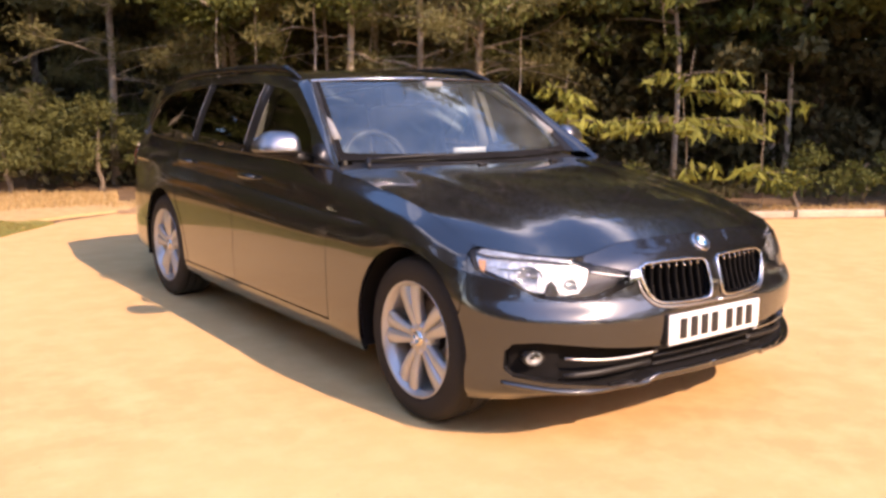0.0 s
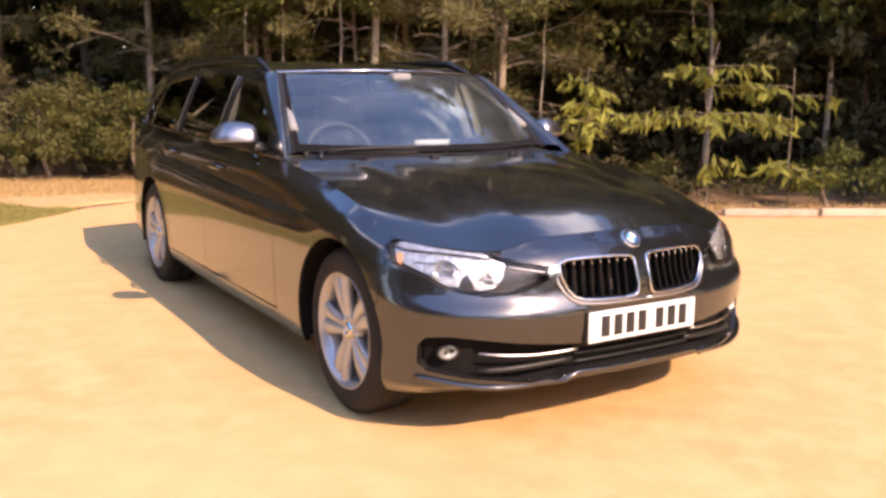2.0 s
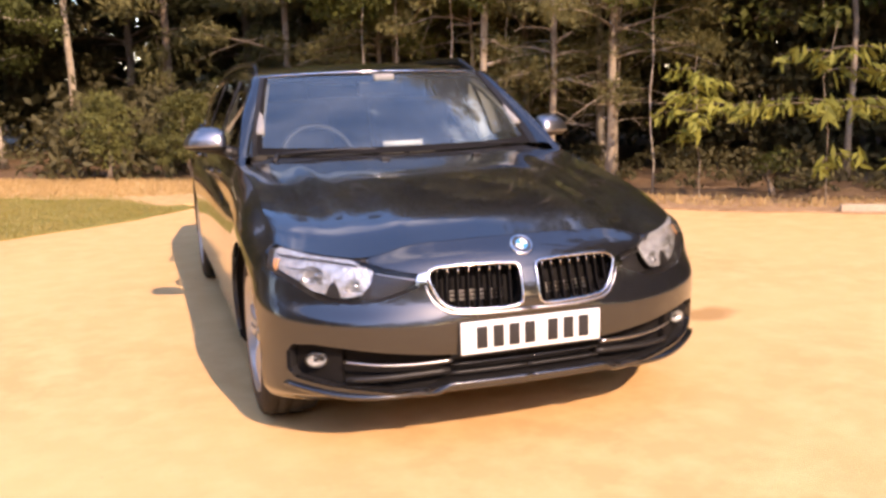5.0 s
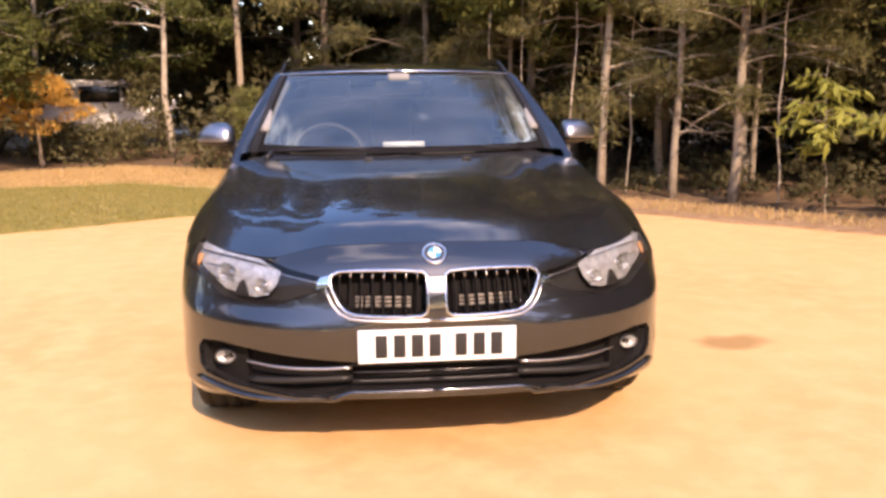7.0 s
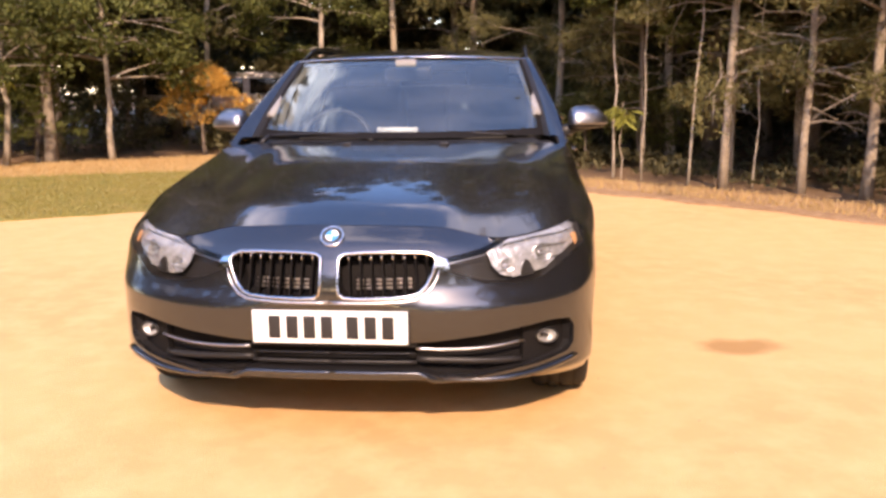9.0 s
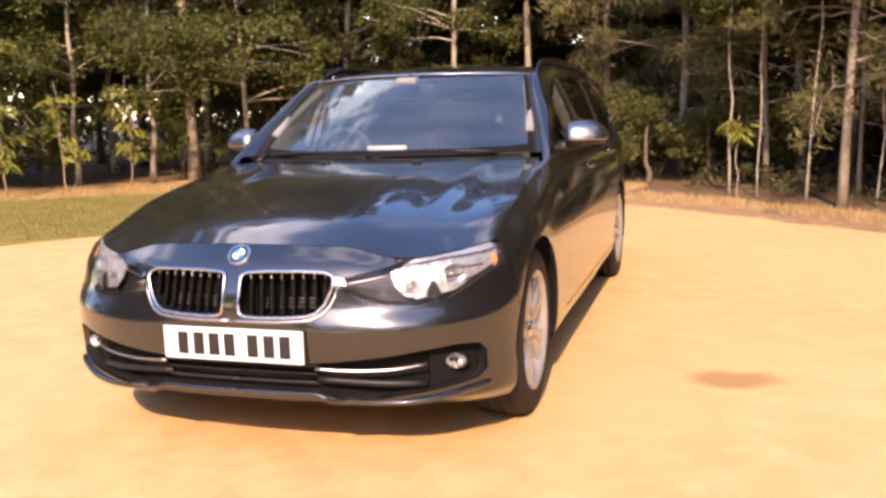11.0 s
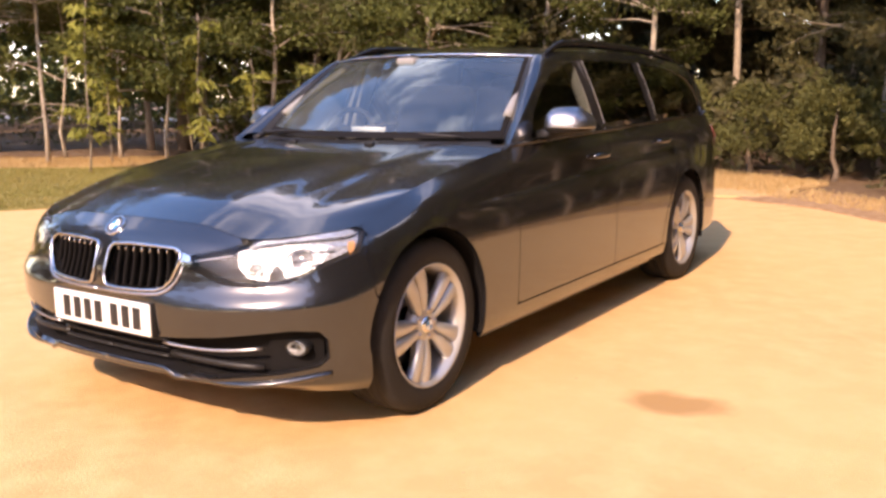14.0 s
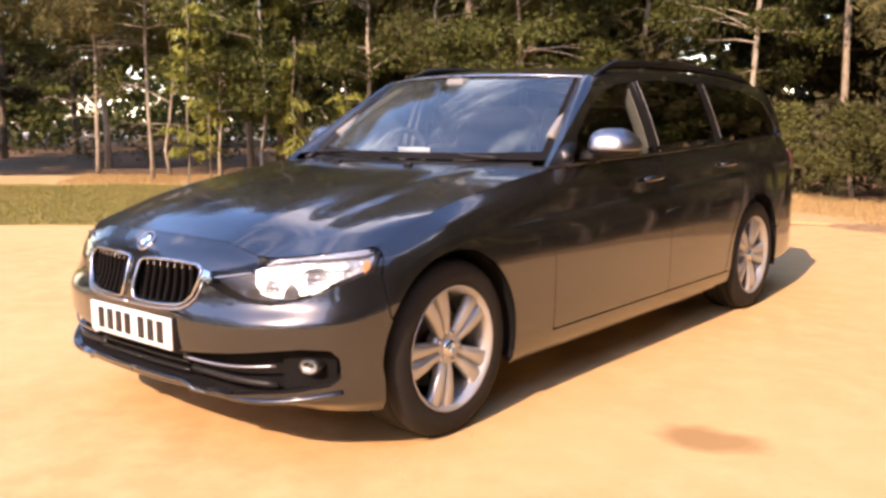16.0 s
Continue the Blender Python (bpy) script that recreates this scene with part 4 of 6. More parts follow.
def sector(r0, r1, a0, a1, x, n=9):
    a = np.radians(np.linspace(a0, a1, n))
    v = [(x, r0 * math.cos(t), r0 * math.sin(t)) for t in a] + [(x, r1 * math.cos(t), r1 * math.sin(t)) for t in a]
    return v, [(i, n + i, n + i + 1, i + 1) for i in range(n - 1)]


part("badge_ring", shifted(join(*[sector(.022, .034, a, a + 60, .0045) for a in range(0, 360, 60)]), bm4), INK, badge)
for k in range(4):
    part("badge_quarter", shifted(sector(.0005, .022, 90 * k, 90 * k + 90, .005), bm4), BADGE_BLUE if k % 2 else BADGE_WHITE, badge)

# number plate: white with plain dark bars
pl = box(-.26, .26, -.7440, -.7370, .367, .478, .003)
plate = part("number_plate", pl, PLATE_WHITE, car, "white number plate with dark characters as bars")
for k, x in enumerate((-.185, -.125, -.067, -.009, .077, .137, .195)):
    part("plate_bar", box(x - .020, x + .020, -.7465, -.7435, .384, .461, .001), INK, plate)
part("plate_holder", box(-.265, .265, -.7370, -.706, .362, .482, .004), SATIN_BLACK, car)

# lower intake, fog lamps, blades and splitter
inet = body_net(0.0, qx(.83), .014, 9)
intake = part("lower_intake", both(cut_panel(offset(-.07), *inet, INTAKE, (), 0, .02)), DARK, car, "black lower intake")
wall = []
for (qa, za), (qb, zb_) in zip(INTAKE[:-2], INTAKE[1:-2] + INTAKE[-2:-1]):
    if qa >= 0 and qb >= 0 and (qa > 0 or qb > 0):
        wall.append(([at(qa, za, .0), at(qb, zb_, .0), at(qb, zb_, -.07), at(qa, za, -.07)], [(0, 1, 2, 3)]))
wj = join(*wall)
part("intake_wall", join(wj, mirrored(wj)), SATIN_BLACK, intake)
for z, r, m in ((.352, .008, SATIN_BLACK), (.322, .0045, GLOSS_BLACK), (.292, .007, SATIN_BLACK)):
    pts = [at(qx(x), z, -.020) for x in np.linspace(0, .285, 10)]
    g = tube(pts, r, 6)
    part("intake_bar", join(g, mirrored(g)), m, intake)
for s in (1, -1):
    put = (lambda g: g) if s > 0 else mirrored
    c = at(qx(.732), .348, -.034)
    m = Matrix.Translation(c) @ Vector((.25, -1, 0)).to_track_quat("X", "Z").to_matrix().to_4x4() @ Matrix.Diagonal((1, 1.22, .84, 1))
    fog = part("fog_lamp", put(shifted(lathe([(.001, -.010), (.012, -.008), (.020, -.002), (.025, .004), (.0265, .007)], 28), m)), REFLECTOR, car, "round fog lamp in a black recess")
    part("bulb", put(shifted(lathe([(.001, .006), (.007, .004), (.008, -.004), (.008, -.012)], 14), m)), SATIN_BLACK, fog)
    part("bezel", put(shifted(lathe([(.0262, .006), (.030, .012), (.034, .008), (.036, -.03)], 28), m)), GLOSS_BLACK, fog, "black bezel round the fog lamp")
    ob = part("lens", put(shifted(lathe([(.0005, .014), (.02, .012), (.032, .008)], 24), m)), CLEAR, fog)
    ob.visible_shadow = False
    part("fog_pod", put(cut_panel(offset(-.045), *inet, [(qx(.655), .265), (qx(.80), .29), (qx(.80), .40), (qx(.71), .412), (qx(.655), .40)], (), .02, .02)), DARK, car)
    pts = [at(qx(x), .346 - .030 * math.sin(math.pi * t) * .35 + .006 * t, -.004 - .012 * t) for t, x in zip(np.linspace(0, 1, 16), np.linspace(.285, .640, 16))]
    part("bumper_blade", put(tube(pts, [.0075 - .003 * k / 15 for k in range(16)], 6, True, .8)), SATIN_METAL, car, "satin silver bumper blade")
    pts = [at(qx(x), .300 - .018 * t, -.030) for t, x in zip(np.linspace(0, 1, 10), np.linspace(.285, .640, 10))]
    part("intake_fin", put(tube(pts, .009, 6, True, 1.4)), SATIN_BLACK, car)
lip = []
for x in np.linspace(0, .812, 40):
    z = float(pchip([0, .285, .355, .50, .62, .82], [.262, .261, .233, .229, .234, .266], [x])[0])
    lip.append(at(qx(x), z, .006))
g = tube(lip, .010, 6, True, 1.0)
part("splitter", join(g, mirrored(g)), PAINT, car, "grey lip below the intake")
und = [at(qx(x), .240, -.006) for x in np.linspace(0, .80, 30)]
ub = np.stack([np.array([p for p in und]), np.array([(p.x * .96, p.y + .16, .216) for p in und])], 1)
part("under_tray", both(grid_geo(ub, 0, "", True)), BOUNCE_UNDERSIDE, car)

# door mirrors
def boxy(t, e):
    return math.copysign(abs(t) ** e, t)


for s in (1, -1):
    bm = bmesh.new()
    bmesh.ops.create_uvsphere(bm, u_segments=32, v_segments=22, radius=1)
    for v in bm.verts:
        x, y, z = boxy(v.co.x, .55), v.co.y, boxy(v.co.z, .55)
        y = min(y, .40)
        drop = 1 - .62 * max(0, (x - .1) / .9) ** 1.6
        zz = z * .088 * drop if z > 0 else z * .012
        v.co = (s * (.925 + x * .100), 1.045 + y * .080 + .034 * x + .018 * max(0, z), 1.006 + zz)
    cap = part("door_mirror", bm, MIRROR_CAP, car, "silver capped door mirror with a flat top")
    bm = bmesh.new()
    bmesh.ops.create_uvsphere(bm, u_segments=24, v_segments=12, radius=1)
    for v in bm.verts:
        x, y, z = v.co
        v.co = (s * (.922 + boxy(x, .7) * .082), 1.090 + .034 * x + y * .004, 1.040 + boxy(z, .7) * .038 * (1 - .3 * max(0, x)))
    part("mirror_glass", bm, MIRROR, cap)
    bm = bmesh.new()
    bmesh.ops.create_uvsphere(bm, u_segments=24, v_segments=12, radius=1)
    for v in bm.verts:
        x, y, z = boxy(v.co.x, .6), min(v.co.y, .4), v.co.z
        v.co = (s * (.920 + x * .094), 1.048 + y * .070 + .034 * x, .992 + z * .014)
    part("mirror_shell", bm, SATIN_BLACK, cap, "black lower mirror shell")
    part("mirror_foot", tube([(s * .770, 1.03, .955), (s * .82, 1.035, .970), (s * .86, 1.04, .984), (s * .95, 1.05, .990)], [.026, .024, .020, .012], 8, True, 1.3), SATIN_BLACK, cap, "black mirror foot")

# door handles
for k, y0 in ((0, 1.44), (1, 2.32)):
    for s in (0, 1):
        z = .845 + .03 * k
        pts = [body(np.array([qy(y0 + t * .19)]), np.array([z + .008 * t]), .012 + .022 * math.sin(math.pi * min(1, max(0, t))) ** .5)[0] for t in np.linspace(0, 1, 12)]
        g = tube(pts, [.011 + .003 * math.sin(math.pi * t) for t in np.linspace(0, 1, 12)], 8, True, 1.0)
        part("door_handle", g if s == 0 else mirrored(g), PAINT, doors[k][s])


# ---- wheels ----
def wheel(x, y, turn, sgn):
    w = new("wheel")
    w.parent = car
    w.location = (x, y, .322)
    w["label"] = "silver five twin spoke alloy wheel"
    base = Matrix.Rotation(0 if sgn > 0 else math.pi, 4, "Z")
    T = lambda g: shifted(g, base)
    tyre = part("tyre", T(lathe([(.222, -.098), (.240, -.110), (.285, -.114), (.312, -.104), (.322, -.088), (.3245, -.060), (.3175, -.055), (.3175, -.049), (.3250, -.044), (.3255, -.010), (.318, -.006), (.318, .006), (.3255, .010),
                                 (.3250, .044), (.3175, .049), (.3175, .055), (.3245, .060), (.321, .078), (.312, .094), (.300, .102), (.285, .106), (.262, .1085), (.243, .108), (.232, .103), (.226, .098)], 64)), RUBBER, w, "black road tyre")
    rim = part("rim", T(lathe([(.212, -.09), (.200, -.05), (.196, .02), (.204, .070), (.212, .086), (.2175, .094), (.226, .098), (.2300, .103), (.2285, .1065), (.2235, .104), (.2165, .094), (.205, .078)], 64)), ALLOY, w, "silver alloy rim")
    part("barrel", T(lathe([(.001, -.070), (.199, -.068), (.199, .03)], 48)), BARREL, w)
    part("brake_disc", T(lathe([(.06, -.01), (.155, -.006), (.156, -.018), (.06, -.022)], 40)), DISC, w)
    cal = part("brake_caliper", T(shifted(box(-.04, .018, -.05, .05, .10, .17, .012), Matrix.Rotation(radians(200), 4, "X"))), SATIN_BLACK, w)
    for k in range(5):
        for side in (-1, 1):
            vs, fs = [], []
            n = 9
            for i in range(n):
                t = i / (n - 1)
                r = .040 + .176 * t
                mid = side * (.0135 + .0245 * t)
                half = .0145 + .0200 * t
                a = .078 + .010 * math.sin(math.pi * min(1, t * .9)) + .008 * t
                th = .040 - .012 * t
                for dx, dl in ((a - th, half * 1.0), (a - .009, half), (a - .001, half * .72), (a + .001, -half * .35), (a - .006, -half * .95), (a - th, -half)):
                    vs.append(Vector((dx, mid + dl * side, r)))
            for i in range(n - 1):
                for j in range(6):
                    j2 = (j + 1) % 6
                    fs.append((i * 6 + j, i * 6 + j2, (i + 1) * 6 + j2, (i + 1) * 6 + j))
            fs.append(tuple(range(6)))
            rot = Matrix.Rotation(radians(turn + 72 * k), 4, "X")
            part("spoke", T(shifted((vs, fs), rot)), ALLOY, w)
        web = box(.045, .072, -.030, .030, .165, .208, .006)
        part("spoke_web", T(shifted(web, Matrix.Rotation(radians(turn + 72 * k), 4, "X"))), ALLOY, w)
        bolt = Matrix.Rotation(radians(turn + 36 + 72 * k), 4, "X") @ Matrix.Translation((0, 0, .052))
        part("bolt", T(shifted(lathe([(.001, .084), (.010, .083), (.011, .060)], 10), bolt)), SATIN_METAL, w)
    part("hub", T(lathe([(.001, .080), (.034, .080), (.060, .078), (.072, .070), (.074, .03)], 32)), ALLOY, w)
    capm = part("hub_cap", T(lathe([(.001, .092), (.022, .091), (.030, .088), (.033, .078)], 24)), CHROME, w, "round hub cap")
    for q in range(4):
        part("cap_quarter", T(sector(.0005, .019, 90 * q, 90 * q + 90, .0935, 5)), BADGE_BLUE if q % 2 else BADGE_WHITE, w)
    return w


wheel(.768, .016, 22, 1)
wheel(-.760, 0, 16, -1)
wheel(.780, 2.81, 50, 1)
wheel(-.780, 2.81, 5, -1)
for y in (0, 2.81):
    for s in (1, -1):
        a = np.radians(np.linspace(-17, 197, 40))
        P = np.stack([[(s * x, y + (ARCH + .010) * math.cos(t), .325 + (ARCH + .010) * math.sin(t)) for x in (.50, .70, .864 - .05 * max(0, -math.cos(t)) * (y < 1) + .02 * max(0, math.cos(t)))] for t in a], 0)
        part("arch_liner", grid_geo(P), DARK, car, "black wheel arch liner")
        P = np.stack([[(s * .50, y + r * math.cos(t), .325 + r * math.sin(t)) for r in (0.01, .2, ARCH + .010)] for t in np.radians(np.linspace(-16, 196, 30))], 0)
        part("inner_arch", grid_geo(P), DARK, car)

# ---- underbody and cabin ----
part("underbody", box(-.50, .50, -.50, 3.70, .215, .32, .03), BOUNCE_UNDERSIDE, car)
part("floor_pan", box(-.80, .80, .42, 2.40, .200, .30, .02), BOUNCE_UNDERSIDE, car)
part("engine_bay", box(-.46, .46, -.58, .40, .30, .66, .05), DARK, car)
part("bulkhead", box(-.64, .64, .46, .52, .28, .82, .02), DARK, car)
part("boot_floor", box(-.74, .74, 2.55, 3.72, .70, .74, .01), DARK, car)
for s in (1, -1):
    part("door_lining", box(*sorted((s * .775, s * .80)), .55, 3.45, .36, .90, .008), DASH, car)
    pts = [gl(y, float(ztop(np.array([y]))[0]) - .016, -.100) for y in np.linspace(.90, 1.36, 12)]
    part("pillar_lining", tube([(s * p.x, p.y + .03, p.z) for p in pts], .022, 8), GREY_TRIM, car, "pale grey pillar lining")
    pts = [gl(1.66, z, -.045) for z in np.linspace(.95, 1.33, 8)]
    part("pillar_lining", tube([(s * p.x, p.y, p.z) for p in pts], .040, 8), GREY_TRIM, car, "pale grey pillar lining")
hl = coons(lambda v: roof_mid(.05 + .9 * v) - (0, 0, .045), lambda v: roof_edge(.05 + .9 * v) * (.93, 1, 1) - (0, 0, .035), lambda u: roof_mid(.05) * (1 - u) + roof_edge(.05) * (.93, 1, 1) * u - (0, 0, .042),
           lambda u: roof_mid(.95) * (1 - u) + roof_edge(.95) * (.93, 1, 1) * u - (0, 0, .04), 8, 12, 2.2)
part("headlining", both(grid_geo(hl)), GREY_TRIM, car, "pale grey headlining")
du = np.linspace(-.74, .74, 30)
dprof = [(.56, .80), (.63, .905), (.76, .930), (.88, .925), (.97, .90), (1.0, .84), (.98, .62)]
P = np.stack([[(x, y - .10 * (x / .74) ** 2 * 0 + .06 * (abs(x) / .74) ** 2, z + (.028 * math.exp(-((x + .37) / .18) ** 2) if 2 <= k <= 4 else 0)) for k, (y, z) in enumerate(dprof)] for x in du], 0)
part("dashboard", grid_geo(P, 0), DASH, car, "dark grey dashboard")
stw = part("steering_wheel", ring([(-.37 + .185 * math.cos(a), 1.06 + .185 * math.sin(a) * .36, .90 + .185 * math.sin(a) * .93) for a in np.linspace(0, 2 * math.pi, 36, endpoint=False)], .016, 8), DASH, car, "dark three spoke steering wheel")
part("wheel_boss", box(-.445, -.295, 1.03, 1.075, .85, .95, .03), DASH, stw)
for a in (0, 180, 270):
    part("wheel_spoke", tube([(-.37, 1.06, .90), (-.37 + .18 * math.cos(radians(a)), 1.06 + .18 * math.sin(radians(a)) * .36, .90 + .18 * math.sin(radians(a)) * .93)], .018, 6), DASH, stw)


def seat(x, y, w, name="front_seat"):
    s = part(name, box(x - w, x + w, y - .26, y + .26, .46, .62, .06), CLOTH, car, "charcoal cloth seat")
    bk = box(x - w, x + w, -.07, .07, 0, .66, .05)
    part("backrest", shifted(bk, Matrix.Translation((0, y + .26, .56)) @ Matrix.Rotation(radians(-18), 4, "X")), CLOTH, s)
    return s


for x in (-.37, .37):
    s = seat(x, 1.50, .25)
    part("head_restraint", shifted(box(x - .13, x + .13, -.045, .045, 0, .19, .04), Matrix.Translation((0, 1.98, 1.185)) @ Matrix.Rotation(radians(-10), 4, "X")), CLOTH, s)
s = seat(0, 2.42, .64, "rear_seat")
for x in (-.42, .42):
    part("head_restraint", box(x - .12, x + .12, 2.83, 2.91, 1.12, 1.25, .035), CLOTH, s)
part("rear_view_mirror", join(box(-.125, .125, 1.17, 1.20, 1.225, 1.295, .014), tube([(0, 1.185, 1.285), (0, 1.15, 1.34)], .012, 8)), SATIN_BLACK, car, "black interior mirror")
part("sensor_box", box(-.055, .055, 1.085, 1.16, 1.290, 1.330, .012), GREY_TRIM, car)
part("tax_card", shifted(box(-.10, .10, -.002, .002, -.016, .016, .0), Matrix.Translation((.0, .78, .985))), PLATE_WHITE, car, "small white card on the dashboard")


# ---- ground ----


def wobble(pts, step, amp, seed):
    """A closed outline resampled with a ragged edge."""
    out = []
    for i, (a, b) in enumerate(zip(pts, pts[1:] + pts[:1])):
        a, b = np.array(a, float), np.array(b, float)
        n = max(1, int(np.hypot(*(b - a)) / step))
        nrm = np.array([-(b - a)[1], (b - a)[0]]) / (np.hypot(*(b - a)) + 1e-9)
        for k in range(n):
            p = a + (b - a) * k / n
            out.append(p + nrm * amp * noise.noise(Vector((p[0] * 1.7, p[1] * 1.7, seed))))
    return out


def sheet(name, pts, z, material, label, step=0.25, amp=0.10):
    """A flat piece of ground that lies a few millimetres above what is under it, with its edge turned down."""
    pts = wobble(pts, step, amp, len(name))
    bm = bmesh.new()
    top = [bm.verts.new((p[0], p[1], z)) for p in pts]
    low = [bm.verts.new((p[0], p[1], -.03)) for p in pts]
    f = bm.faces.new(top)
    for i in range(len(top)):
        j = (i + 1) % len(top)
        bm.faces.new((top[j], top[i], low[i], low[j]))
    bmesh.ops.triangulate(bm, faces=[f])
    me = bpy.data.meshes.new(name)
    bm.to_mesh(me)
    bm.free()
    me.materials.append(material)
    ob = new(name, me)
    tagged(ob, label, "ground", kind="structure")
    return ob


gs = np.linspace(-140, 140, 57)
gz = lambda x, y: -.012 + .10 * noise.noise(Vector((x * .08, y * .08, 3))) * min(1, max(0, (math.hypot(x, y - 3) - 12) / 20))
gv = [(x, y, gz(x, y)) for x in gs for y in gs]
gf = [(i * 57 + j, (i + 1) * 57 + j, (i + 1) * 57 + j + 1, i * 57 + j + 1) for i in range(56) for j in range(56)]
ground = new("ground", mesh_of("ground", gv, gf, SOIL))
tagged(ground, "brown woodland floor with leaf litter, toned dark for shade", "ground", kind="structure")

# the sandy yard, its far edge running behind the car
EDGE = [(14, -3.5), (9.5, .6), (6.75, 2.0), (5.35, 2.76), (4.28, 3.50), (3.48, 4.28), (2.82, 4.98), (1.88, 5.90), (.95, 6.70), (.0, 7.15), (-.6, 6.85), (-1.1, 6.3), (-1.9, 5.65), (-2.6, 5.2), (-3.4, 4.7), (-4.4, 4.1), (-5.3, 3.2), (-6.2, 2.5),
        (-7.0, 1.7), (-9.5, -.6), (-14, -5), (-15, -13), (0, -16), (14, -13)]
sheet("gravel_yard", EDGE, .0, SAND, "pale orange sandy gravel yard", .2, .07)
sheet("lawn", [(-.75, 6.75), (-1.3, 6.05), (-2.1, 5.5), (-3.0, 4.9), (-4.4, 4.05), (-5.8, 2.7), (-7.2, 1.4), (-9.8, -.9), (-15, -5.5), (-17, -1), (-14.2, 3.0), (-11.6, 5.2), (-9.0, 6.9), (-6.0, 8.4), (-3.2, 9.3), (-1.6, 8.4)], .012, TURF,
      "short yellowing lawn beside the yard", .3, .15)
sheet("dry_verge", [(-1.0, 7.0), (-1.8, 8.2), (-3.3, 9.1), (-6.1, 8.2), (-9.1, 6.7), (-11.8, 4.9), (-14.4, 2.8), (-16.0, 4.2), (-13.4, 6.3), (-10.2, 8.3), (-7.2, 10.0), (-4.0, 12.0), (-1.6, 10.6), (.6, 9.2), (.2, 7.3)], .018, VERGE,
      "strip of dry straw-coloured grass", .3, .2)
sheet("soil_bank", [(.0, 7.1), (.95, 6.65), (1.88, 5.85), (2.82, 4.93), (3.48, 4.23), (4.28, 3.45), (5.35, 2.71), (6.75, 1.95), (9.5, .55), (10.2, 1.2), (7.3, 2.7), (5.9, 3.5), (4.9, 4.2), (4.15, 4.95), (3.5, 5.65), (2.6, 6.6), (1.45, 7.6), (.6, 8.3)], .014,
      BANK, "dry earth bank with straw at the wood's edge", .2, .12)
sheet("far_lane", [(-75, 21), (-40, 23), (-12, 23), (4, 24), (4, 26.4), (-12, 25.8), (-40, 26.2), (-77, 25)], .03, LANE, "pale lane beyond the trees", 2, .3)

for k in range(5):
    a, b = Vector((4.85, 3.16, 0)), Vector((9.05, .58, 0))
    p, q = a.lerp(b, k / 5 + .004), a.lerp(b, (k + 1) / 5 - .004)
    d = (q - p)
    g = box(0, d.length, -.04, .04, -.04, .075 + .01 * (k % 2), .008)
    ob = new("edging_board", mesh_of("edging_board", *shifted(g, Matrix.Translation(p) @ Matrix.Rotation(math.atan2(d.y, d.x), 4, "Z")), TIMBER, False))
    tagged(ob, "weathered pale edging board along the gravel", "edging", "edging boards")


# ---- leaves ----
def leaf_geo(centre, normal_out, size, aspect, droop, r, fold=0.25):
    """Diamond leaves, each two folded triangles, at given centres."""
    n = len(centre)
    ax = r.normal(size=(n, 3)) * .8 + normal_out * .9
    ax[:, 2] -= droop
    ax /= np.linalg.norm(ax, axis=1, keepdims=True) + 1e-9
    ot = r.normal(size=(n, 3))
    ot -= (ot * ax).sum(1, keepdims=True) * ax
    ot /= np.linalg.norm(ot, axis=1, keepdims=True) + 1e-9
    up = np.cross(ax, ot)
    s = (size * r.uniform(.6, 1.35, n))[:, None]
    a = centre - ax * s * .5
    c = centre + ax * s * .5
    b = centre + ot * s * aspect * .5 + up * s * aspect * fold - ax * s * .08
    d = centre - ot * s * aspect * .5 + up * s * aspect * fold - ax * s * .08
    vs = np.stack([a, b, c, d], 1).reshape(-1, 3)
    k = np.arange(n) * 4
    fs = np.concatenate([np.stack([k, k + 1, k + 2], 1), np.stack([k, k + 2, k + 3], 1)])
    return vs, fs


def quick_mesh(name, vs, fs, material, smooth=False):
    me = bpy.data.meshes.new(name)
    vs, fs = np.asarray(vs, np.float32), np.asarray(fs, np.int32)
    me.vertices.add(len(vs))
    me.vertices.foreach_set("co", vs.ravel())
    me.loops.add(fs.size)
    me.loops.foreach_set("vertex_index", fs.ravel())
    me.polygons.add(len(fs))
    me.polygons.foreach_set("loop_start", np.arange(0, fs.size, fs.shape[1], dtype=np.int32))
    me.update(calc_edges=True)
    me.materials.append(material)
    return me


def clumps(centres, radii, per, r):
    """Points in flattened clumps, with the way out from each clump's middle."""
    c = np.repeat(np.asarray(centres, float), per, 0)
    rad = np.repeat(np.asarray(radii, float), per)[:, None]
    d = r.normal(size=c.shape)
    d /= np.linalg.norm(d, axis=1, keepdims=True)
    k = r.uniform(.25, 1, (len(c), 1)) ** .6
    off = d * k * (1, 1, .6) * rad
    return c + off, d


def leaf_part(name, centres, radii, per, size, aspect, droop, material, parent, seed, label=""):
    r = np.random.default_rng(seed)
    p, d = clumps(centres, radii, per, r)
    keep = p[:, 2] > .04
    v, f = leaf_geo(p[keep], d[keep], size, aspect, droop, r)
    ob = new(name, quick_mesh(name, v, f, material))
    ob.parent = parent
    if label:
        ob["label"] = label
    return ob


def trunk_line(h, lean, seed, n=12, kink=.05):
    r = np.random.default_rng(seed)
    w = np.cumsum(r.normal(size=(n, 2)) * kink, 0)
    w -= w[0]
    t = np.linspace(0, 1, n)
    return [(w[i, 0] + lean[0] * t[i] * h, w[i, 1] + lean[1] * t[i] * h, -.05 + (h + .05) * t[i]) for i in range(n)]


def along(line, z):
    a = np.array(line)
    return np.array([np.interp(z, a[:, 2], a[:, 0]), np.interp(z, a[:, 2], a[:, 1]), z])


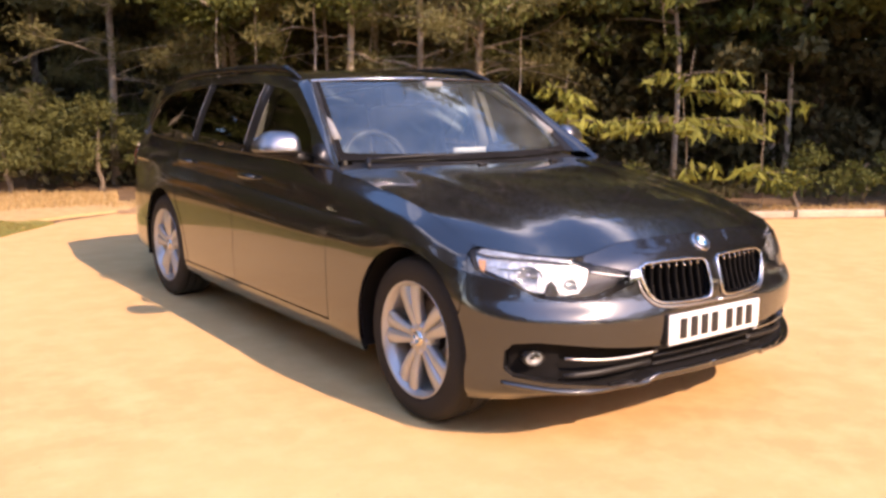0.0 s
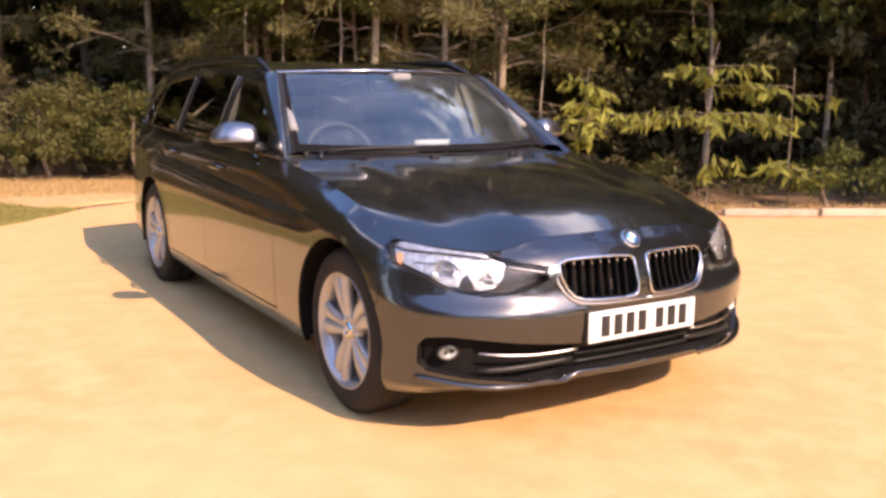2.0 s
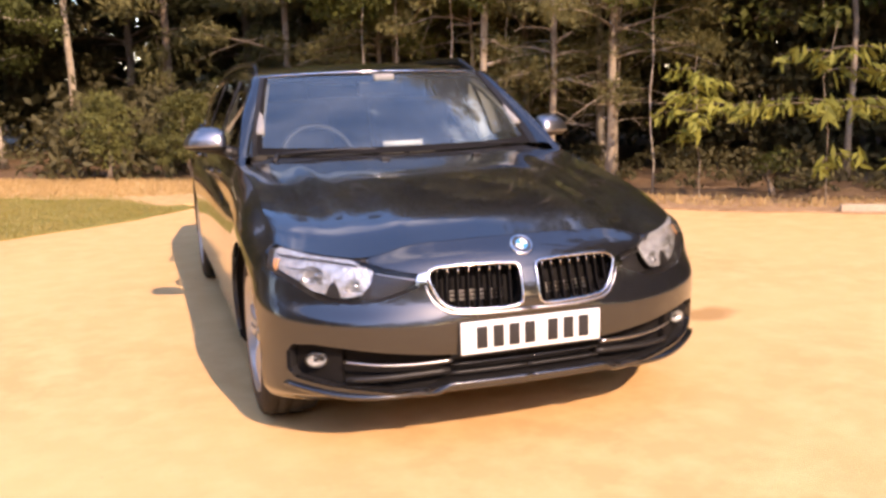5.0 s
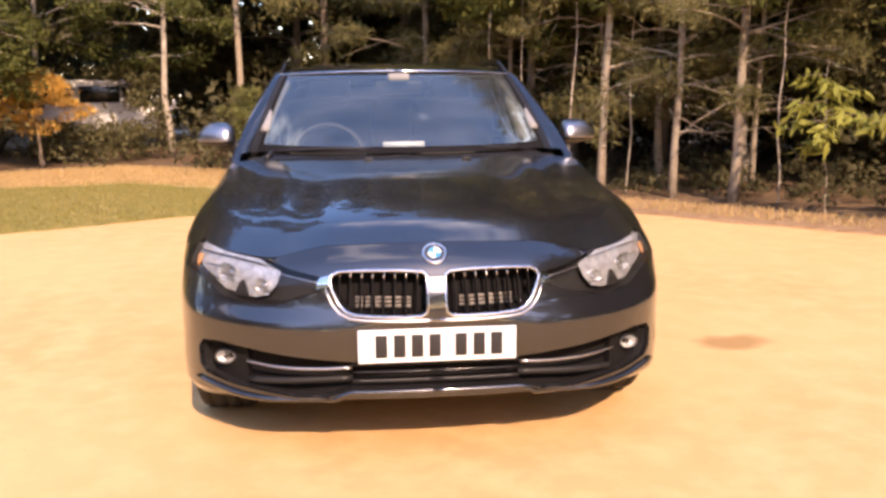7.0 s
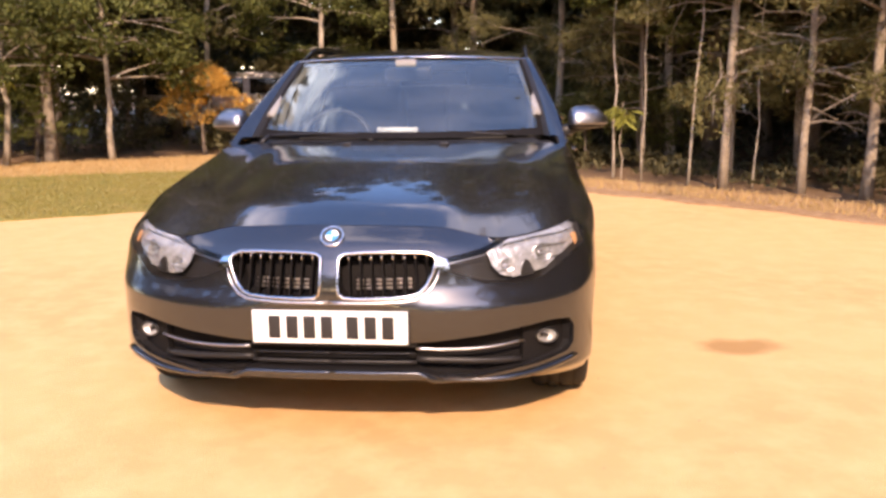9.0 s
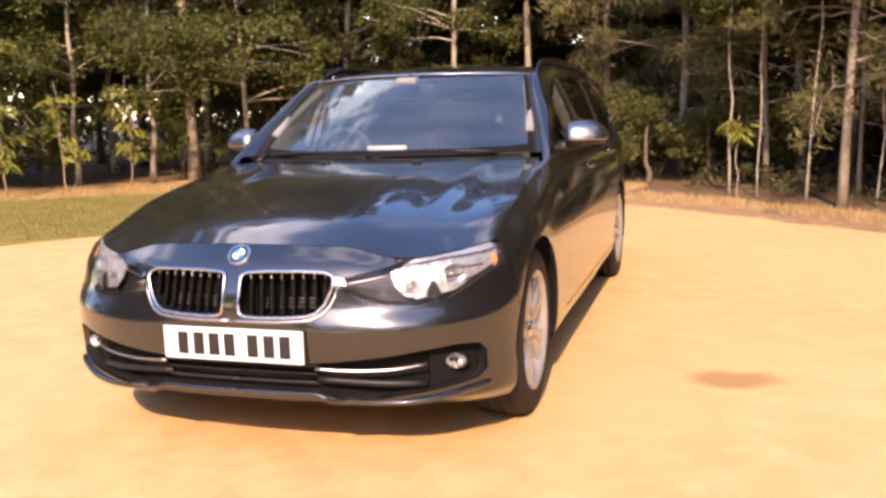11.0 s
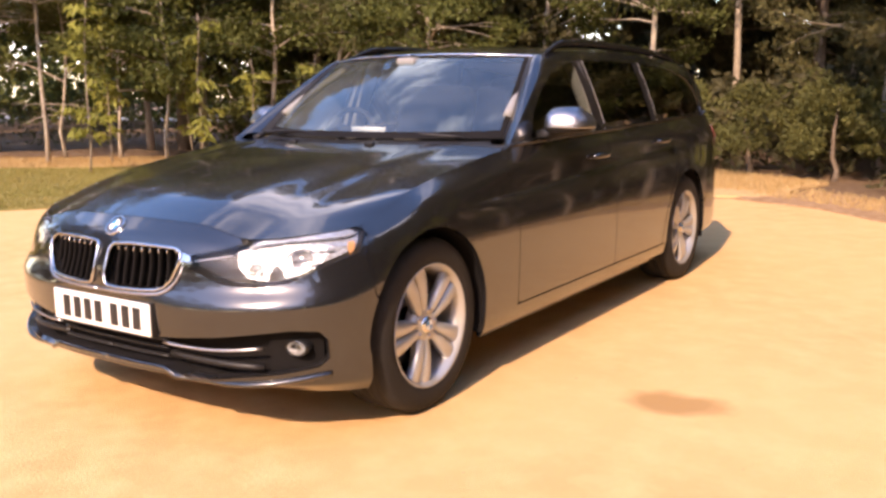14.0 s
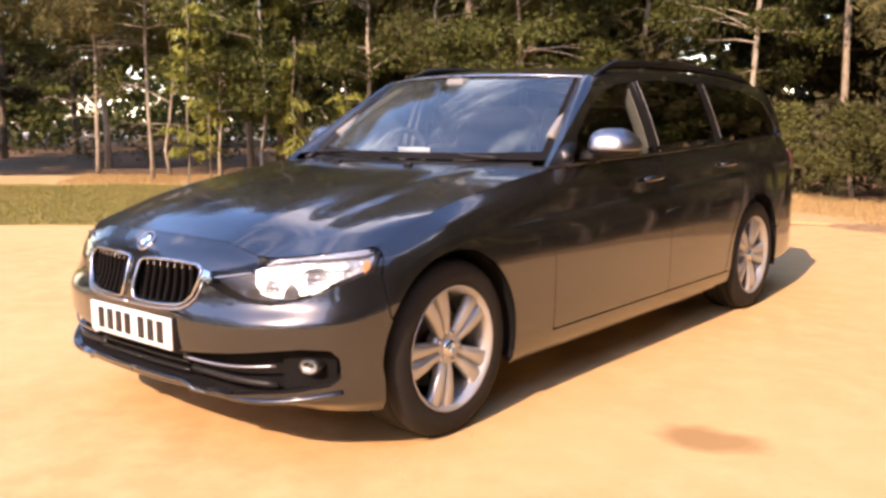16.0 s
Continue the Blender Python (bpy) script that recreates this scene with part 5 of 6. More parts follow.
def trunk_geo(line, r0, r1, sides=10):
    n = len(line)
    rad = [(r0 + (r1 - r0) * (i / (n - 1)) ** .8) * (1.35 if i == 0 else 1) for i in range(n)]
    return tube(line, rad, sides)


def limbs_geo(line, zs, length, rise, thick, seed, sub=2):
    """Limbs with side twigs; returns the mesh and the twig ends."""
    r = np.random.default_rng(seed)
    geos, ends = [], []
    for z in zs:
        a = r.uniform(0, 2 * math.pi)
        L = length * r.uniform(.5, 1.25)
        p0 = along(line, z)
        d = np.array([math.cos(a), math.sin(a), rise + r.normal() * .15])
        pts = [p0 + d * L * t + np.array([0, 0, -.22 * L * t * t]) + r.normal(size=3) * .03 * t for t in np.linspace(0, 1, 5)]
        geos.append(tube(pts, [thick * (1 - .8 * t) for t in np.linspace(0, 1, 5)], 5, False))
        ends.append(pts[-1])
        for k in range(sub):
            q = pts[2 + k % 2]
            e = np.array([d[0] * .4 + r.normal() * .6, d[1] * .4 + r.normal() * .6, r.normal() * .3])
            tw = [q, q + e * L * .22, q + e * L * .42 + np.array([0, 0, -.05])]
            geos.append(tube(tw, [thick * .4, thick * .25, thick * .12], 4, False))
            ends.append(tw[-1])
            ends.append((pts[3] + pts[-1]) / 2)
    return join(*geos), np.array(ends)


def tree_root(name, x, y, label, group):
    t = new(name)
    t.location = (x, y, 0)
    return tagged(t, label, "tree", group)


def pine(x, y, r0, h, seed, lean=(0, 0), low=1.9, material=BARK, needles=(84, .088), label="tall pine with dead lower branches at the wood's edge"):
    t = tree_root("pine_tree", x, y, label, "pines")
    line = trunk_line(h, lean, seed, 14, .018)
    rr = np.random.default_rng(seed + 5)
    dead, _ = limbs_geo(line, rr.uniform(.7, 3.4, 15), .85, .12, .011, seed + 1, 3)
    live, ends = limbs_geo(line, np.concatenate([rr.uniform(low, 3.4, 11), rr.uniform(3.2, h * .97, 20)]), 1.25, .25, .018, seed + 2, 3)
    part("trunk", join(trunk_geo(line, r0, r0 * .45), dead, live), material, t)
    leaf_part("crown", ends, np.random.default_rng(seed).uniform(.20, .42, len(ends)), needles[0], needles[1], .15, -.1, NEEDLE, t, seed + 3)
    # dense upper crown, out of sight, added to cast shade below
    high = ends[ends[:, 2] > 2.9]
    leaf_part("crown", high, np.random.default_rng(seed + 8).uniform(.45, .85, len(high)), 26, .24, .22, .0, NEEDLE, t, seed + 9)
    return t


def broadleaf(x, y, r0, h, seed, low=1.6, lean=(0, 0), material=PALE_BARK, leaves=BROAD, label="young oak with drooping lower leaves", size=.090, n=26, spread=1.3, kink=.05):
    t = tree_root("oak_tree", x, y, label, "broadleaved trees")
    line = trunk_line(h, lean, seed, 12, kink)
    rr = np.random.default_rng(seed + 5)
    live, ends = limbs_geo(line, rr.uniform(low, h * .98, n), spread, .35, .022, seed + 2, 3)
    part("trunk", join(trunk_geo(line, r0, r0 * .35), live), material, t)
    leaf_part("crown", ends, np.random.default_rng(seed).uniform(.22, .5, len(ends)), 58, size, .5, .35, leaves, t, seed + 3)
    return t


def conifer(x, y, h, w, seed, leaves=CONIFER, label="low bushy conifer at the wood's edge", name="conifer_bush", z0=.0):
    t = tree_root(name, x, y, label, "conifer bushes")
    line = trunk_line(h, (0, 0), seed, 8, .03)
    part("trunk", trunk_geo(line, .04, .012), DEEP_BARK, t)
    r = np.random.default_rng(seed)
    cs, rs = [], []
    for k in range(int(46 * h * w)):
        z = r.uniform(.10, 1) ** .8
        a = r.uniform(0, 2 * math.pi)
        rad = w * (1 - z) ** .45 * r.uniform(.35, 1.18)
        cs.append((rad * math.cos(a), rad * math.sin(a), .12 + z0 + z * (h - z0)))
        rs.append(r.uniform(.09, .30))
    leaf_part("crown", cs, rs, 92, .066, .34, .15, leaves, t, seed + 1)
    return t


def chestnut(x, y, branches, h, seed, r0=.007, label="sweet chestnut sapling with long yellow-green leaves"):
    """A sapling whose long leaves hang in rows from level branches."""
    t = tree_root("chestnut_sapling", x, y, label, "chestnut saplings")
    line = trunk_line(h, (0, 0), seed, 8, .03)
    r = np.random.default_rng(seed)
    part("trunk", trunk_geo(line, r0, r0 * .4), BARK, t)
    c, ax = [], []
    for z, a, L in branches:
        p0 = along(line, min(z, h))
        d = np.array([math.cos(radians(a)), math.sin(radians(a)), .05])
        pts = [p0 + d * L * s + np.array([0, 0, .10 * s - .20 * s * s]) * L for s in np.linspace(0, 1, 7)]
        part("branch", tube(pts, [.006 * (1 - .8 * s) for s in np.linspace(0, 1, 7)], 5, False), TWIG, t)
        for s in np.arange(.12, 1.02, .028 / max(.3, L) * 1.15):
            k = min(5, int(s * 6))
            q = pts[k] + (pts[min(6, k + 1)] - pts[k]) * (s * 6 - k)
            for side in (-1, 1):
                w = np.cross(d, (0, 0, 1)) * side
                v = w * r.uniform(.3, .9) + d * r.uniform(.1, .6) + np.array([0, 0, -r.uniform(.35, 1.0)])
                v /= np.linalg.norm(v)
                c.append(q + v * .085 + r.normal(size=3) * .035)
                ax.append(v)
    c, ax = np.array(c), np.array(ax)
    rr = np.random.default_rng(seed + 1)
    v, f = leaf_geo(c, ax * 2.2, .175, .27, 0.0, rr, .12)
    ob = new("crown", quick_mesh("crown", v, f, CHESTNUT))
    ob.parent = t
    return t


# ---- the wood's edge behind and beside the car ----
for k, (x, y, r0, seed) in enumerate([(4.00, 5.93, .054, 11), (3.50, 6.46, .044, 12), (2.76, 6.87, .048, 13), (3.05, 7.9, .026, 15), (4.9, 7.4, .036, 16), (2.1, 9.0, .036, 17), 
                                       (3.9, 8.0, .05, 21), (1.0, 10.6, .06, 22), (7.6, 7.3, .06, 24)]):
    pine(x, y, r0, 7.5 + (k * 37 % 25) / 10, seed, low=.9 if k > 2 else 1.2)
for x, y, r0, seed in [(2.44, 7.28, .026, 31), (1.64, 8.15, .028, 32), (4.22, 5.33, .016, 33), (3.10, 6.95, .018, 35), (1.95, 7.75, .018, 36)]:
    broadleaf(x, y, r0 * .62, 4.2, seed, low=2.2, n=12, spread=.8, kink=.022, label="thin pale sapling on the earth bank")
chestnut(1.72, 7.98, [(.80, 40, .16), (.84, 160, .16), (.78, 280, .16), (.88, 220, .12)], .95, 38, .010, "small sprouting sapling on the earth bank")
for x, y, h, w, seed in [(-.55, 9.9, 1.05, .75, 41), (.55, 9.75, 1.15, .85, 42), (1.45, 10.0, .95, .70, 43), (-1.7, 10.8, 1.1, .8, 44), (.0, 10.9, 1.25, .9, 45), (1.0, 11.2, 1.2, .9, 46), (2.2, 9.6, 1.1, .7, 47)]:
    conifer(x, y, h, w, seed)
chestnut(4.35, 4.60, [(1.36, 120, .30), (1.30, 250, .35), (1.22, 20, .45), (1.10, 200, .40), (.98, 300, .55), (.92, 150, .45), (.86, 240, .45), (1.02, 40, .45), (.72, 200, .35)], 1.5, 51)
chestnut(5.05, 3.55, [(1.48, 150, .50), (1.50, 300, .55), (1.42, 215, .35), (1.02, 140, .85), (1.0, 325, .95), (.96, 230, .6), (.94, 300, .8), (.98, 165, .8), (1.3, 330, .6), (.5, 300, .35), (.45, 220, .3)], 1.75, 52)
chestnut(5.95, 3.25, [(.50, 200, .40), (.42, 320, .45), (.35, 260, .35), (.45, 120, .3), (1.30, 150, .5), (1.2, 310, .45), (.95, 180, .6)], 1.5, 53)
conifer(6.4, 3.05, .55, .55, 54, BROAD, "low leafy bramble on the bank", "bramble_bush")
conifer(7.3, 2.75, .50, .6, 55, BROAD, "low leafy bramble on the bank", "bramble_bush")
conifer(5.2, 4.55, .32, .16, 56, BROAD, "small green seedling on the bank", "seedling")
for x, y, seed in [(2.6, 9.9, 62), (5.2, 8.2, 64), (9.2, 6.2, 65), (-3.6, 14.5, 66)]:
    broadleaf(x, y, .07, 6.5, seed, low=1.7, n=30, spread=1.7)

# oaks added so their unseen crowns shade the wood's edge
for x, y, seed in [(6.9, 5.3, 67), (8.4, 4.6, 68), (9.8, 3.6, 70)]:
    broadleaf(x, y, .042, 7.0, seed, low=2.2, n=48, spread=2.3, material=BARK, label="spreading oak added to shade the wood's edge", size=.14)

# ---- trees across the lawn ----
for k, (x, y, r0, seed) in enumerate([(-11.3, 6.45, .036, 74), (-13.6, 6.7, .045, 75), (-15.5, 5.2, .045, 77)]):
    pine(x, y, r0, 8.0, seed, lean=(.02 if k % 2 else -.015, 0), low=2.6, material=PALE_BARK, label="slim pale-barked pine across the lawn")
for x, y, h, w, seed in [(-7.6, 10.6, 1.4, .8, 81), (-9.9, 9.8, 1.2, .8, 85)]:
    conifer(x, y, h, w, seed, BROAD if seed % 2 else CONIFER, "green yew bush across the lawn", "yew_bush")
pine(-7.2, 10.3, .095, 8.5, 86, low=2.0, label="stout conifer trunk across the lawn")
for x, y, h, seed in [(-8.45, 7.35, 2.3, 91), (-8.0, 8.1, 1.6, 92), (-9.05, 5.65, 3.4, 93), (-10.2, 6.9, 2.7, 94), (-7.5, 8.9, 1.7, 95), (-9.7, 8.2, 3.2, 97)]:
    rs_ = np.random.default_rng(seed)
    limbs = [(z + rs_.uniform(-.08, .08), rs_.uniform(0, 360), rs_.uniform(.18, .42)) for z in np.arange(.55, h, .12)]
    chestnut(x, y, limbs, h + .1, seed, .014, "slender sapling with yellow-green leaves")
for x, y, h, seed in [(-9.3, 7.3, 5.5, 111), (-10.9, 7.6, 5.5, 112), (-12.2, 7.4, 6.0, 113)]:
    broadleaf(x, y, .030, h, seed, low=1.2, n=26, spread=1.25, kink=.04, label="slender oak in green leaf across the lawn", size=.10)
conifer(-5.35, 12.3, 1.45, .95, 96, AUTUMN, "small tree in orange autumn leaf", "autumn_tree", .35)
for x, y, seed in [(-7.5, 9.5, 108), (-6.3, 10.6, 109), (-8.9, 9.4, 110)]:
    broadleaf(x, y, .05, 5.5, seed, low=1.3, n=32, spread=1.5, label="young oak with low drooping branches across the lawn")
for x, y, seed in [(-11.0, 9.6, 101), (-8.2, 12.4, 102), (-12.8, 9.8, 103), (-10.4, 12.4, 104), (-6.2, 14.6, 105), (-15.5, 8.0, 106), (-17.5, 4.0, 107)]:
    broadleaf(x, y, .07, 9.2, seed, low=1.9, n=46, spread=1.8)


# ---- woodland further back and behind the camera ----
def belt_of_trees(source, spots, seed, size=1.0):
    r = np.random.default_rng(seed)
    for x, y in spots:
        s = r.uniform(.85, 1.25) * size
        copy_thing(source, Matrix.Translation((x, y, 0)) @ Matrix.Rotation(r.uniform(0, 6.28), 4, "Z") @ Matrix.Diagonal((s, s, s, 1)))


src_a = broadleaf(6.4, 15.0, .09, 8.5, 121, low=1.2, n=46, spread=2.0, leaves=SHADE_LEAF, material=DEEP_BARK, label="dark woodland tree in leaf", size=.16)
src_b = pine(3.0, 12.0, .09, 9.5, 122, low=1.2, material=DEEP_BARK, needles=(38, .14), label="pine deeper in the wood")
r = np.random.default_rng(5)
spots = []
for x in np.arange(-22, 17, 1.9):
    base = 11.5 - .55 * max(0, x - 1.5) * 1.35 if x > 1.5 else 12.5 + .10 * (x - 1.5) * -1
    if x < -9:
        base = 12.5 - .45 * (-9 - x)
    for row in range(3):
        spots.append((x + r.uniform(-.8, .8), base + row * 2.3 + r.uniform(-.8, .8)))


def in_view_gap(x, y):
    """The opening through which the lane and the van are seen."""
    a = math.degrees(math.atan2(x - .2, y + 3.5))
    return -20.5 < a < -13.0 and y > 12.9


left_thin = [p for p in spots if not (p[0] < -10 and r.random() < .65) and not (-7.5 < p[0] < -1.6 and p[1] > 12.6 and r.random() < .6) and not in_view_gap(*p) and not (-2.6 < p[0] < 2.2 and p[1] < 14.0)]
belt_of_trees(src_a, left_thin[::2], 6)
belt_of_trees(src_b, left_thin[1::2], 7)
src_c = broadleaf(4.5, 16.5, .085, 10.5, 141, low=4.0, n=76, spread=2.6, leaves=SHADE_LEAF, material=BARK, label="tall woodland tree with a high crown", size=.22, kink=.03)
high = [(x + r.uniform(-.7, .7), 15.6 + 2.6 * (k % 2) + r.uniform(-.6, .6)) for k, x in enumerate(np.arange(-15, 9, 2.1))]
belt_of_trees(src_c, [p for p in high if not in_view_gap(*p) and p[0] > -4.5], 12)
belt_of_trees(src_c, [p for p in high if not in_view_gap(*p) and p[0] <= -4.5], 13, 1.35)
around = []
for a in np.arange(198, 345, 7.5):
    d = 23.5 + r.uniform(-1.0, 3.5)
    around.append((d * math.cos(radians(a)), 1 + d * math.sin(radians(a))))
for a in list(np.arange(-16, 26, 4.5)) + list(np.arange(172, 197, 6.0)):
    d = 16 + r.uniform(-1.5, 3)
    around.append((d * math.cos(radians(a)), -2 + d * math.sin(radians(a))))
belt_of_trees(src_a, around, 8)
tall = []
for y in np.arange(-11, 0, 2.0):
    tall.append((13.2 + r.uniform(-.3, .8), y - 1.5))
belt_of_trees(src_a, tall, 9, 1.45)
belt_of_trees(src_a, [(x + 4.0, y - 1.0) for x, y in tall], 11, 1.9)
side = []
for y in np.arange(-14, -6.5, 2.0):
    side.append((-13.0 - r.uniform(-.4, 1.6), y))
    side.append((-16.0 - r.uniform(-.4, 1.6), y + 1.0))
belt_of_trees(src_a, side, 10, .95)


# undergrowth that closes the wood near the ground, and leaves further back
cs, rs = [], []
for k in range(900):
    x = r.uniform(-19, 16)
    base = 9.6 - .74 * max(0, x - 1.5) if x > -6 else 11.5 - .35 * (-6 - x)
    y = base + r.uniform(.6, 8) + (1.8 if x > 3 else 0)
    deep = y - base > 3.0
    cs.append((x, y, r.uniform(.1, 1.0) ** 1.2 * ((3.0 if (deep and x > 1.5) or x > 4.5 else 1.2) if x > -1.5 else 1.25)))
    rs.append(r.uniform(.35, .8))
for k in range(520):
    x = r.uniform(2, 17)
    y = 9.6 - .74 * max(0, x - 1.5) + r.uniform(5, 12)
    cs.append((x, y, r.uniform(.05, 1.0) * 3.8))
    rs.append(r.uniform(.5, .9))
rows_x, rows_y = (.6, 1.5, 2.6, 3.5, 4.2, 4.9, 5.9, 7.3, 10.2), (8.3, 7.6, 6.6, 5.65, 4.95, 4.2, 3.5, 2.7, 1.2)
# low dark leaves, added where only shade covers the wood floor
near_c, near_r = [], []
for k in range(300):
    x = r.uniform(1.2, 9.5)
    back = r.uniform(.25, 1) ** 1.2 * 3.6
    near_c.append((x, float(np.interp(x, rows_x, rows_y)) + back, r.uniform(0, 1) ** 2 * (.03 + .12 * back)))
    near_r.append(r.uniform(.10, .26))
for k in range(300):
    x = r.uniform(5.6, 11.5)
    y = 9.6 - .74 * (x - 1.5) + r.uniform(.1, 2.4)
    cs.append((x, y, r.uniform(.05, 1.0) * 3.2))
    rs.append(r.uniform(.3, .6))
ok = [k for k, p in enumerate(cs) if not in_view_gap(p[0], p[1])]
cs, rs = [cs[k] for k in ok], [rs[k] for k in ok]
lawn_side = [k for k, p in enumerate(cs) if p[0] < -2.5 and (k % 5 < 2)]
low = leaf_part("undergrowth", [(cs[k][0], cs[k][1], cs[k][2] * .7) for k in lawn_side], [rs[k] * .8 for k in lawn_side], 60, .10, .45, .2, SHADE_LEAF, None, 134)
tagged(low, "low green undergrowth across the lawn", "undergrowth", kind="stuff")
ok = [k for k, p in enumerate(cs) if p[0] >= -2.5]
cs, rs = [cs[k] for k in ok], [rs[k] for k in ok]
bankside = leaf_part("undergrowth", near_c, near_r, 46, .075, .42, .2, UNDERGROWTH_SHADE, None, 136)
tagged(bankside, "thin low dark leaves added for shade between the trunks", "undergrowth", kind="stuff")
under = leaf_part("undergrowth", cs, rs, 62, .17, .45, .2, UNDERGROWTH_SHADE, None, 131)
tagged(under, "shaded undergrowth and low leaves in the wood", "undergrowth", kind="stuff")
cs, rs = [], []
for k in range(900):
    a = r.uniform(20, 165)
    d = r.uniform(24, 40) if a < 86 else r.uniform(29, 44)
    cs.append((d * math.cos(radians(a)), d * math.sin(radians(a)), r.uniform(.05, 1) * (9.0 if a < 103 else 8.5 if a < 122 else 7.0 if a < 138 else 4.6)))
    rs.append(r.uniform(1.0, 2.2))
for k in range(160):
    a = r.uniform(78, 103)
    d = r.uniform(19, 25)
    cs.append((d * math.cos(radians(a)), d * math.sin(radians(a)), r.uniform(.05, 1) * 7.0))
    rs.append(r.uniform(.9, 1.7))
gap = [k for k, p in enumerate(cs) if -26 < math.degrees(math.atan2(p[0], p[1] + 3.5)) < -12 and k % 11 == 0]
cs, rs = [p for k, p in enumerate(cs) if k not in set(gap)], [p for k, p in enumerate(rs) if k not in set(gap)]
for k in range(34):
    cs.append((r.uniform(-13.5, -7.0), r.uniform(25.0, 28.5), r.uniform(2.0, 6.5)))
    rs.append(r.uniform(.8, 1.5))
for k in range(16):
    cs.append((r.uniform(-27, -22), r.uniform(10.5, 15.5), r.uniform(1.5, 5.0)))
    rs.append(r.uniform(.8, 1.5))
# lighter leaf colour on this side paints in the distant haze
pale = [k for k, p in enumerate(cs) if p[0] < -.75 * p[1]]
hazy_side = leaf_part("far_woods", [cs[k] for k in pale], [rs[k] for k in pale], 90, .36, .6, .2, BROAD, None, 135)
tagged(hazy_side, "green woodland beyond the lawn, toned lighter for haze", "woodland", kind="stuff")
dark = [k for k, p in enumerate(cs) if p[0] >= -.75 * p[1]]
cs, rs = [cs[k] for k in dark], [rs[k] for k in dark]
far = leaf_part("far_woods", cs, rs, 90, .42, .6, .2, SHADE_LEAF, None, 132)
tagged(far, "dense woodland in the distance", "woodland", kind="stuff")
cs, rs = [], []
for k in range(420):
    a = r.uniform(176, 392)
    d = r.uniform(27, 35)
    cs.append((d * math.cos(radians(a)), d * math.sin(radians(a)), r.uniform(.05, 1) * 6.5))
    rs.append(r.uniform(1.2, 2.4))
far2 = leaf_part("far_woods", cs, rs, 80, .45, .6, .2, SHADE_LEAF, None, 133)
tagged(far2, "dense woodland on the far side of the yard", "woodland", kind="stuff")

# bushes in front of the lane, which leave a glimpse of the van
cs, rs = [], []
for k in range(110):
    a = r.uniform(102, 117)
    d = r.uniform(17.2, 18.8)
    top = 2.3 if a > 109.2 else 1.5 if a < 104.0 else .62
    cs.append((.2 + d * math.cos(radians(a)), -3.5 + d * math.sin(radians(a)), r.uniform(.05, 1) * top))
    rs.append(r.uniform(.18, .42))
lane_side = leaf_part("undergrowth", cs, rs, 62, .10, .45, .2, SHADE_LEAF, None, 137)
tagged(lane_side, "green bushes in front of the lane", "undergrowth", kind="stuff")

# white van far behind the trees
van = new("parked_van")
van.location = (-6.9, 17.6, 0)
van.rotation_euler = (0, 0, radians(12))
tagged(van, "white van parked beyond the trees", "van")
part("body", box(-1.9, 1.9, -.8, .8, .30, 1.52, .12), PALE_WALL, van)
part("bonnet", box(1.7, 2.35, -.75, .75, .30, .95, .10), PALE_WALL, van)
for x0, x1 in ((-1.6, -.5), (-.4, .6), (.75, 1.6)):
    part("window", box(x0, x1, -.812, -.79, 1.02, 1.38, .01), GLOSS_BLACK, van)
for x in (-1.2, 1.5):
    for y in (-.8, .68):
        part("wheel", shifted(lathe([(.02, 0), (.2, .02), (.31, 0), (.32, .12), (.2, .12)], 24, "y"), Matrix.Translation((x, y, .32))), RUBBER, van)


